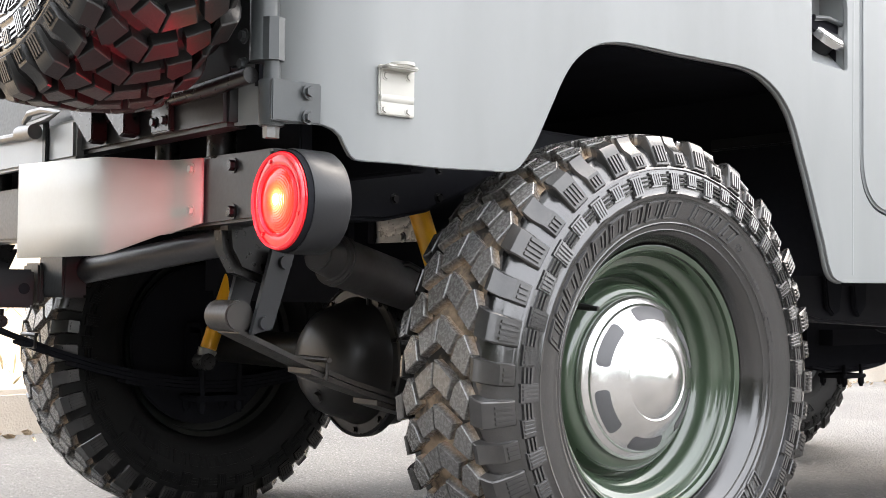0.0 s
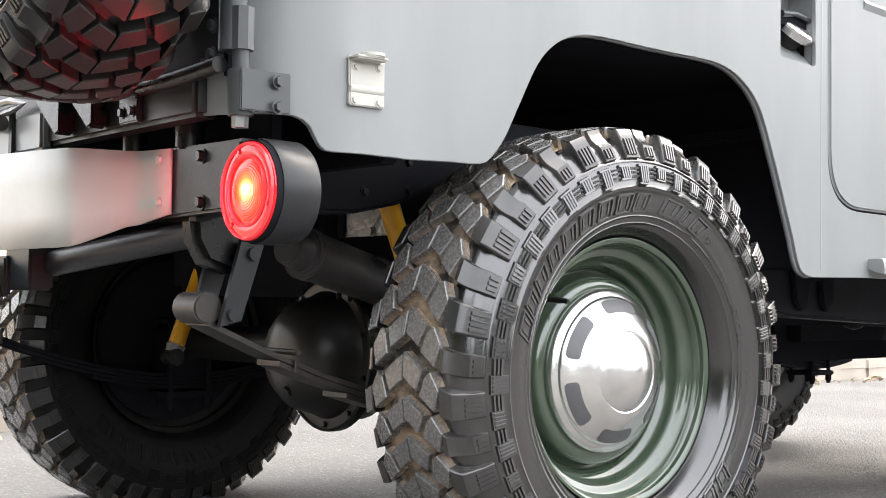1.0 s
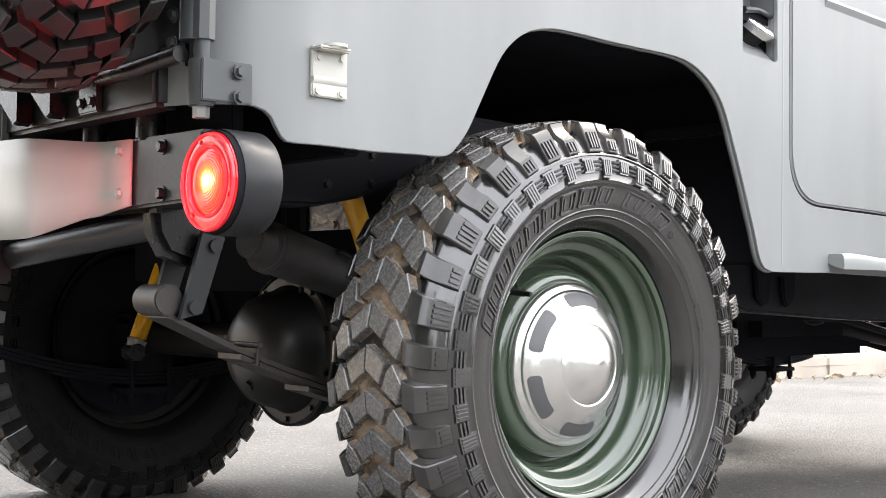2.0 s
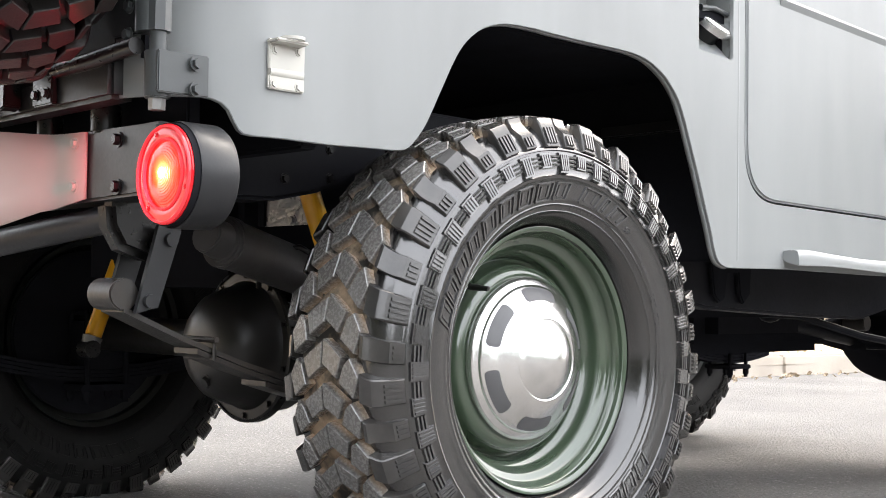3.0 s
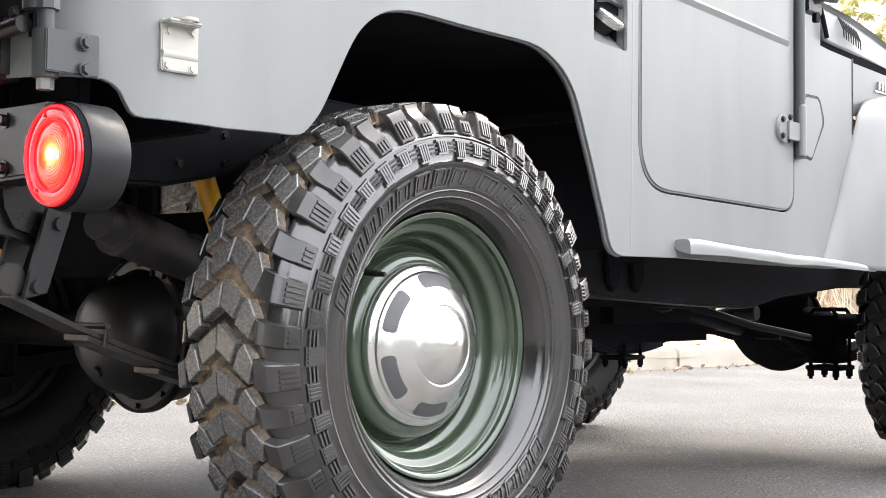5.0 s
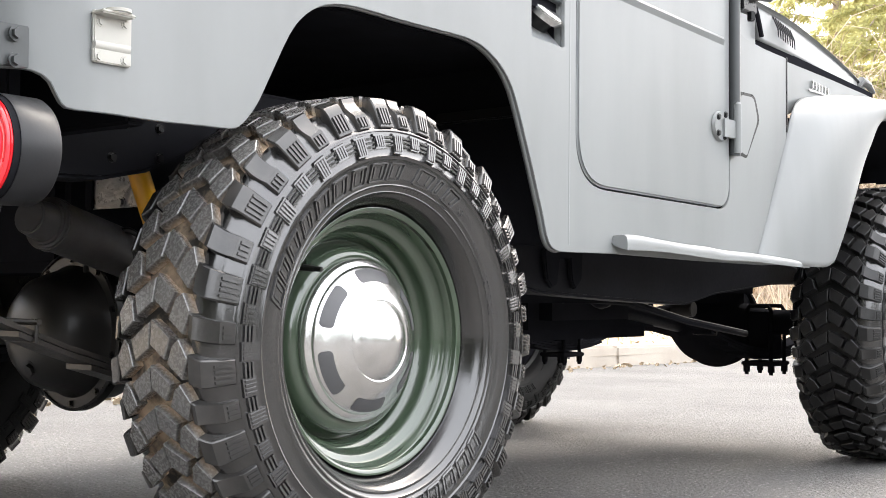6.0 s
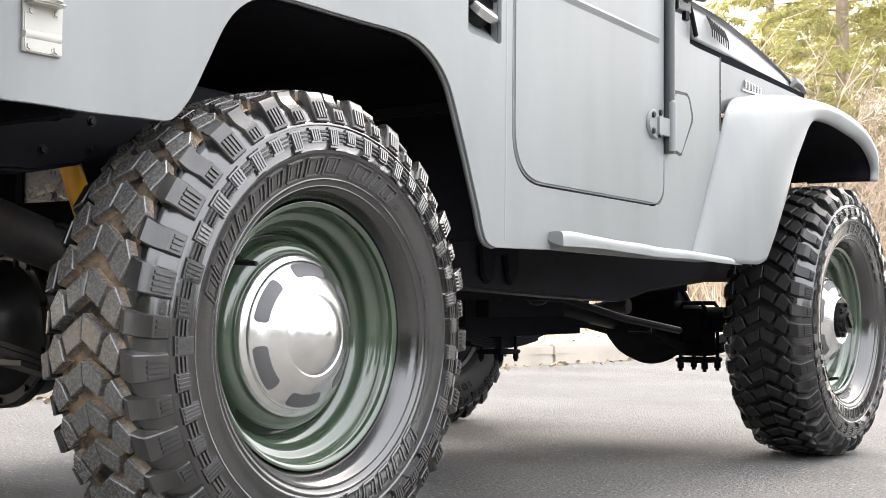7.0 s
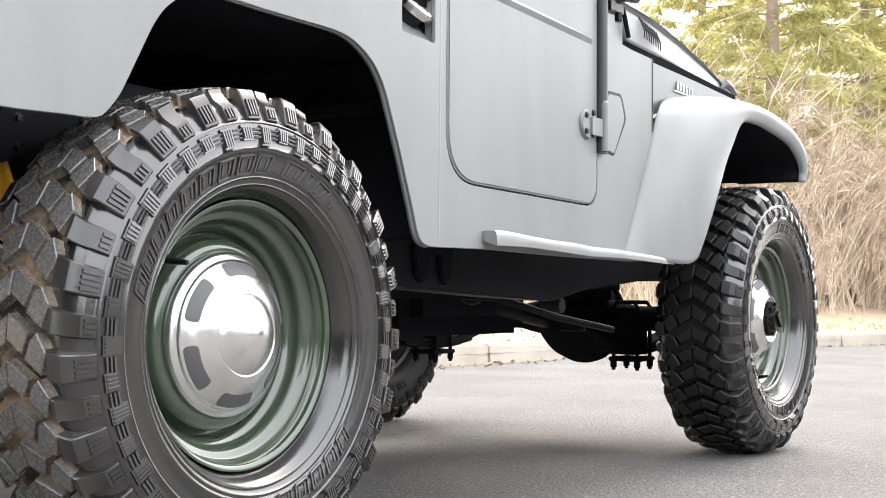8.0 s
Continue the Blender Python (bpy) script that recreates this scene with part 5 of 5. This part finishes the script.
# exhaust silencer and pipes
sil = part("silencer", rod((-0.270, -0.345, 0.574), (-0.010, -0.260, 0.5184), 0.041, 0.041, 32, 0.005), EXHAUST, car, "sooty dark steel exhaust silencer")
part("tail_pipe", rod((-0.306, -0.3568, 0.5817), (-0.268, -0.3443, 0.5736), 0.028, 0.032, 28, 0.003), EXHAUST, sil)
part("silencer_band", rod((-0.262, -0.342, 0.5725), (-0.250, -0.338, 0.570), 0.0432, n=32), EXHAUST, sil)
part("exhaust_pipe", tube([(-0.055, -0.275, 0.520), (0.05, -0.25, 0.53), (0.3, -0.24, 0.56), (0.7, -0.24, 0.52)], 0.022, 14), BLACK, sil)
part("transfer_guard", box((0.55, 0.10, 0.60), (0.50, 0.60, 0.22), 0.03), BLACK_DULL, car, "black guard under the floor")
part("fuel_tank", box((0.17, 0.16, 0.64), (0.52, 0.56, 0.28), 0.02), BLACK_DULL, car, "black tank under the floor")
guard = part("tank_guard", box((-0.075, -0.255, 0.640), (0.012, 0.16, 0.060), 0.004), TANK, car, "scuffed grey metal guard plate")
part("guard_strap", box((-0.083, -0.195, 0.640), (0.006, 0.022, 0.062), 0.002), BLACK_DULL, guard)
for y, z in ((-0.285, 0.618),):
    part("guard_bolt", bolt((-0.081, y, z), (-1, 0, 0), 0.007, 0.007), TANK, guard)
part("brake_hose", tube([(-0.12, -0.24, 0.50), (-0.14, -0.27, 0.56), (-0.10, -0.33, 0.57), (-0.02, -0.37, 0.52), (0.02, -0.38, 0.47)], 0.005, 8), BLACK, car)

# mirror arm on the door post
bm = bmesh.new()
add_box(bm, (1.275, -SIDE - 0.012, 1.135), (0.07, 0.022, 0.030))
add_tube(bm, [(1.27, -SIDE - 0.01, 1.150), (1.30, -SIDE - 0.03, 1.165), (1.345, -SIDE - 0.035, 1.168), (1.37, -SIDE - 0.03, 1.20), (1.375, -SIDE - 0.03, 1.30)], 0.016, 12)
add_rod(bm, (1.285, -SIDE - 0.02, 1.100), (1.285, -SIDE - 0.02, 1.122), 0.010, n=6)
bevel_sharp(bm, 0.002, 2, 60)
part("mirror_arm", bm, BLACK, car, "black mirror arm bracket")

# road wheels
rear = build_wheel("wheel", False, car, "green steel wheel with a polished hubcap and a dusty mud tyre", RUBBER)
rear.matrix_basis = pose(0.0, -0.745, 0.397)
# far-side wheels take the copies with shade painted into rim and sidewall
other = build_wheel("wheel", False, car, "green steel wheel seen from its inner side, underbody shade put into its colours", RUBBER, SHADED_WALL)
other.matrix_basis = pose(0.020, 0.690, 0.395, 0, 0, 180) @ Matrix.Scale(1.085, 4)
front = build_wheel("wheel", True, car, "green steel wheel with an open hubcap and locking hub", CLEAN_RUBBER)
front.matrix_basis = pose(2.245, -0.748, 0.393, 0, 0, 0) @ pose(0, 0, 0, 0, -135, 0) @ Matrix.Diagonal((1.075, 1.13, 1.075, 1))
last = build_wheel("wheel", True, car, "green steel wheel seen from its inner side, underbody shade put into its colours", CLEAN_RUBBER, SHADED_WALL)
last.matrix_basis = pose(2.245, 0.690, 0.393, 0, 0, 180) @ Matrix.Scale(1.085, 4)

# kerb stones along the road edge
bed = along_kerb(grid(-30, 40, 0.005, 0.165, 70, 1, lambda x, y: ground_z(x) + 0.080), 0.0)
kerb = tagged(part("kerb", bed, KERB, kind="structure"), "bed of the concrete kerb", "kerb")
stone = bmesh.new()
add_box(stone, (0, 0, 0), (1.485, 0.17, 0.30))
bmesh.ops.translate(stone, vec=(0, 0.012, 0), verts=[v for v in stone.verts if v.co.z > 0 and v.co.y < 0])
bevel_sharp(stone, 0.018, 2)
first = None
x = -12.0
for k in range(28):
    turn = math.atan2(kerb_y(x + 0.7) - kerb_y(x - 0.7), 1.4)
    if first:
        again = new("kerb_stone", first.data)
        again.parent = kerb
    else:
        first = again = part("kerb_stone", stone, KERB, kerb)
    again.matrix_basis = pose(x, kerb_y(x) + 0.08, ground_z(x) + 0.003 * math.sin(k * 1.7), 0, TILT * 57.3, math.degrees(turn) + 0.15 * math.sin(k * 3.1))
    x += 1.5 * math.cos(turn)


def blades(name, spots, material, label, category, parent=None):
    """Many narrow leaves as one mesh; spots are (root, tip, width) rows."""
    verts, faces = [], []
    for root, tip, wide in spots:
        root, tip = Vector(root), Vector(tip)
        side = (tip - root).cross(Vector((math.sin(len(verts)), math.cos(len(verts) * 1.7), 0.4))).normalized() * wide / 2
        mid = root.lerp(tip, 0.55)
        k = len(verts)
        verts += [tuple(root - side * 0.5), tuple(root + side * 0.5), tuple(mid + side), tuple(tip), tuple(mid - side)]
        faces.append((k, k + 1, k + 2, k + 3, k + 4))
    me = bpy.data.meshes.new(name)
    me.from_pydata(verts, [], faces)
    me.materials.append(material)
    ob = new(name, me)
    if parent:
        ob.parent = parent
        return tagged(ob, label)
    return tagged(ob, label, category, kind="stuff")


rnd = random.Random(11)
spots = []
for k in range(4200):
    x = rnd.uniform(-4.0, 26)
    y = kerb_y(x) + 0.22 + abs(rnd.gauss(0, 1.3))
    if noise.noise((x * 0.6, y * 0.9, 3)) < -0.12:
        continue
    z = bank(x, y)
    h = rnd.uniform(0.02, 0.10)
    spots.append(((x, y, z - 0.01), (x + rnd.uniform(-0.06, 0.06), y + rnd.uniform(-0.06, 0.06), z + h), rnd.uniform(0.006, 0.014)))
blades("verge_grass", spots, DEAD_GRASS, "tufts of dry straw-coloured grass on the verge", "grass")

spots = []
for k in range(1300):
    x = rnd.uniform(-3.5, 26)
    gutter = rnd.random() < 0.45
    y = kerb_y(x) - 0.02 - abs(rnd.gauss(0, 0.10)) if gutter else kerb_y(x) + 0.20 + abs(rnd.gauss(0, 0.9))
    z = (ground_z(x) if gutter else bank(x, y)) + 0.008
    a = rnd.uniform(0, 6.3)
    s = rnd.uniform(0.02, 0.05)
    spots.append(((x, y, z), (x + s * math.cos(a), y + s * math.sin(a), z + rnd.uniform(0, 0.02)), s * 0.6))
blades("fallen_leaves", spots, LEAF_LITTER, "dry brown leaves along the kerb", "leaves")


def twig_bush(bm, x, y, height, rnd):
    base = Vector((x, y, bank(x, y) - 0.05))
    girth = max(1.1, 0.55 * height)
    for k in range(rnd.randint(9, 14)):
        a, out = rnd.uniform(0, 6.3), rnd.uniform(0.15, 0.75)
        tip = base + Vector((math.cos(a) * out * height, math.sin(a) * out * height, height * rnd.uniform(0.6, 1.05)))
        bend = base.lerp(tip, 0.5) + Vector((rnd.uniform(-0.1, 0.1), rnd.uniform(-0.1, 0.1), height * 0.16))
        root = base + Vector((rnd.uniform(-0.2, 0.2), rnd.uniform(-0.2, 0.2), 0))
        add_tube(bm, [root, bend, tip], [0.008 * girth, 0.006 * girth, 0.0025 * girth], 3)
        for j in range(rnd.randint(6, 11)):
            f = rnd.uniform(0.25, 0.98)
            p = root.lerp(bend, f * 2) if f < 0.5 else bend.lerp(tip, f * 2 - 1)
            q = p + Vector((rnd.uniform(-0.35, 0.35), rnd.uniform(-0.35, 0.35), rnd.uniform(-0.30, 0.40))) * height * 0.6
            m = p.lerp(q, 0.5) + Vector((rnd.uniform(-0.04, 0.04), rnd.uniform(-0.04, 0.04), rnd.uniform(-0.02, 0.10))) * height * 0.6
            add_tube(bm, [p, m, q], [0.0042 * girth, 0.0032 * girth, 0.0018 * girth], 3)


rnd = random.Random(21)
for n, (count, x0, x1, y0, y1, h0, h1) in enumerate(((90, 9.5, 24, 2.3, 5.0, 0.7, 1.5), (150, 13, 32, 3.2, 8.0, 1.8, 4.0), (26, 3, 10, 2.6, 4.6, 0.5, 1.0), (60, 17, 26, 2.8, 5.4, 1.3, 2.8), (40, 19, 28, 3.6, 6.6, 2.8, 4.4))):
    bm = bmesh.new()
    for k in range(count):
        x = rnd.uniform(x0, x1)
        twig_bush(bm, x, kerb_y(x) + rnd.uniform(y0, y1), rnd.uniform(h0, h1), rnd)
    tagged(part("brushwood", bm, TWIG, kind="stuff"), "thicket of bare tan twigs behind the verge", "bushes")


def conifer(x, y, height, lowest, reach, seed, needles, label):
    rnd = random.Random(seed)
    z0 = bank(x, y) - 0.1
    tree = thing("conifer", label, "tree", "trees behind the road", at=(x, y, z0))
    bm = bmesh.new()
    lean = rnd.uniform(-0.3, 0.3)
    trunk = [Vector((lean * (f ** 2), 0.1 * math.sin(3 * f), height * f)) for f in (0, 0.1, 0.3, 0.55, 0.8, 1)]
    stem = bmesh.new()
    add_tube(stem, trunk, [0.19, 0.165, 0.135, 0.10, 0.06, 0.015], 10)
    spots = []
    for k in range(78):
        f = lowest / height + (1 - lowest / height) * (k / 78) ** 0.9
        p = Vector((lean * f * f, 0.1 * math.sin(3 * f), height * f))
        a = k * 2.4 + rnd.uniform(-0.4, 0.4)
        long = reach * (1 - 0.8 * f) * rnd.uniform(0.65, 1.15)
        way = Vector((math.cos(a), math.sin(a), 0))
        q = p + way * long * 0.55 + Vector((0, 0, long * rnd.uniform(-0.02, 0.16)))
        e = p + way * long + Vector((0, 0, long * rnd.uniform(-0.30, 0.02)))
        add_tube(bm, [p, q, e], [0.03 * (1.1 - f), 0.018, 0.005], 4)
        for j in range(int(34 + 30 * long)):
            t = rnd.uniform(0.22, 1.02)
            c = p.lerp(q, t / 0.55) if t < 0.55 else q.lerp(e, (t - 0.55) / 0.45)
            spray = way.cross(Vector((0, 0, 1))) * rnd.choice((-1, 1)) * rnd.uniform(0.05, 0.42) * (1.25 - t) + way * rnd.uniform(0, 0.2)
            c2 = c + spray + Vector((0, 0, rnd.uniform(-0.12, 0.03)))
            for i in range(5):
                b = c.lerp(c2, rnd.uniform(0.1, 1.0)) + Vector((rnd.gauss(0, 0.035), rnd.gauss(0, 0.035), rnd.gauss(0, 0.03)))
                d = (spray.normalized() * 0.5 + Vector((rnd.uniform(-0.6, 0.6), rnd.uniform(-0.6, 0.6), rnd.uniform(-0.9, 0.15)))).normalized()
                spots.append((b, b + d * rnd.uniform(0.09, 0.20), rnd.uniform(0.022, 0.048)))
    part("trunk", stem, BARK, tree, "brown bark trunk")
    tagged(part("branchwork", bm, BARK, tree), "many thin limbs", kind="stuff")
    blades("crown", spots, needles, "sprays of yellow-green needles with gaps", "", tree)
    return tree


conifer(21.4, 5.6, 11.0, 2.6, 3.6, 5, LEAVES, "tall conifer with yellow-green drooping sprays")
conifer(29.5, 5.9, 12.0, 2.2, 4.4, 6, LEAVES, "tall conifer with olive-green drooping sprays")
conifer(27.5, 9.4, 12.0, 2.4, 3.6, 7, LEAVES, "tall conifer with yellow-green drooping sprays")
conifer(30.0, 14.5, 12.0, 2.0, 4.0, 9, LEAVES, "tall conifer with yellow-green drooping sprays")
conifer(20.0, 13.0, 9.0, 1.5, 3.2, 10, NEEDLES, "tall conifer with olive-green drooping sprays")
conifer(25.0, 4.9, 10.0, 2.8, 3.0, 15, LEAVES, "conifer with thin yellow-green sprays")
conifer(34.0, 10.5, 12.0, 1.8, 4.2, 16, LEAVES, "tall conifer with yellow-green drooping sprays")
conifer(8.0, 15.0, 10.0, 1.2, 3.4, 12, NEEDLES, "tall conifer with olive-green drooping sprays")

# far edge of the wood
rnd = random.Random(31)
bm = bmesh.new()
for k in range(260):
    a = radians(rnd.uniform(8, 84))
    d = rnd.uniform(42, 70)
    x, y = -1.4 + d * math.sin(a), -2.0 + d * math.cos(a)
    h = rnd.uniform(5, 10)
    z = bank(min(x, 119), min(y, 119)) - 0.2
    add_tube(bm, [(x, y, z), (x + rnd.uniform(-0.3, 0.3), y, z + h * 0.5), (x + rnd.uniform(-0.6, 0.6), y, z + h)], [0.14, 0.10, 0.03], 4)
    for j in range(9):
        f = rnd.uniform(0.2, 0.95)
        p = Vector((x, y, z + h * f))
        add_tube(bm, [p, p + Vector((rnd.uniform(-1.4, 1.4), rnd.uniform(-1.4, 1.4), rnd.uniform(0.3, 1.6)))], [0.035, 0.010], 3)
tagged(part("far_wood", bm, TWIG, kind="stuff"), "bare pale trees at the edge of a wood", "woods")


# unseen trees added behind the vehicle and across the road, to darken low light and reflections
rnd = random.Random(41)
bm = bmesh.new()
spots = []
for k in range(140):
    near = k < 45 or k > 110
    a = radians(rnd.uniform(228, 322) if k < 45 else rnd.uniform(140, 236) if k < 111 else rnd.uniform(98, 136))
    d = rnd.uniform(13, 18) if k < 45 else rnd.uniform(28, 44) if k < 111 else rnd.uniform(24, 34)
    x, y = d * math.sin(a), -2 + d * math.cos(a)
    h = rnd.uniform(6, 8.5) if near and k < 45 else rnd.uniform(4, 6) if near else rnd.uniform(4, 7.5)
    add_tube(bm, [(x, y, -0.2), (x, y, h * 0.6), (x + 0.2, y, h)], [0.16, 0.12, 0.03], 5)
    for j in range(300):
        f = rnd.uniform(0.0, 1.0)
        w = 2.2 * (1.1 - f)
        p = (x + rnd.gauss(0, w * 0.55), y + rnd.gauss(0, w * 0.55), h * f)
        spots.append((p, (p[0] + rnd.uniform(-0.5, 0.5), p[1] + rnd.uniform(-0.5, 0.5), p[2] + rnd.uniform(-0.5, 0.1)), 0.5))
tagged(part("unseen_shade_trunks", bm, BARK, kind="stuff"), "trunks of unseen trees added to block low sky light", "woods")
blades("unseen_shade_foliage", spots, EVERGREEN, "dense unseen foliage added to block low sky light", "woods")
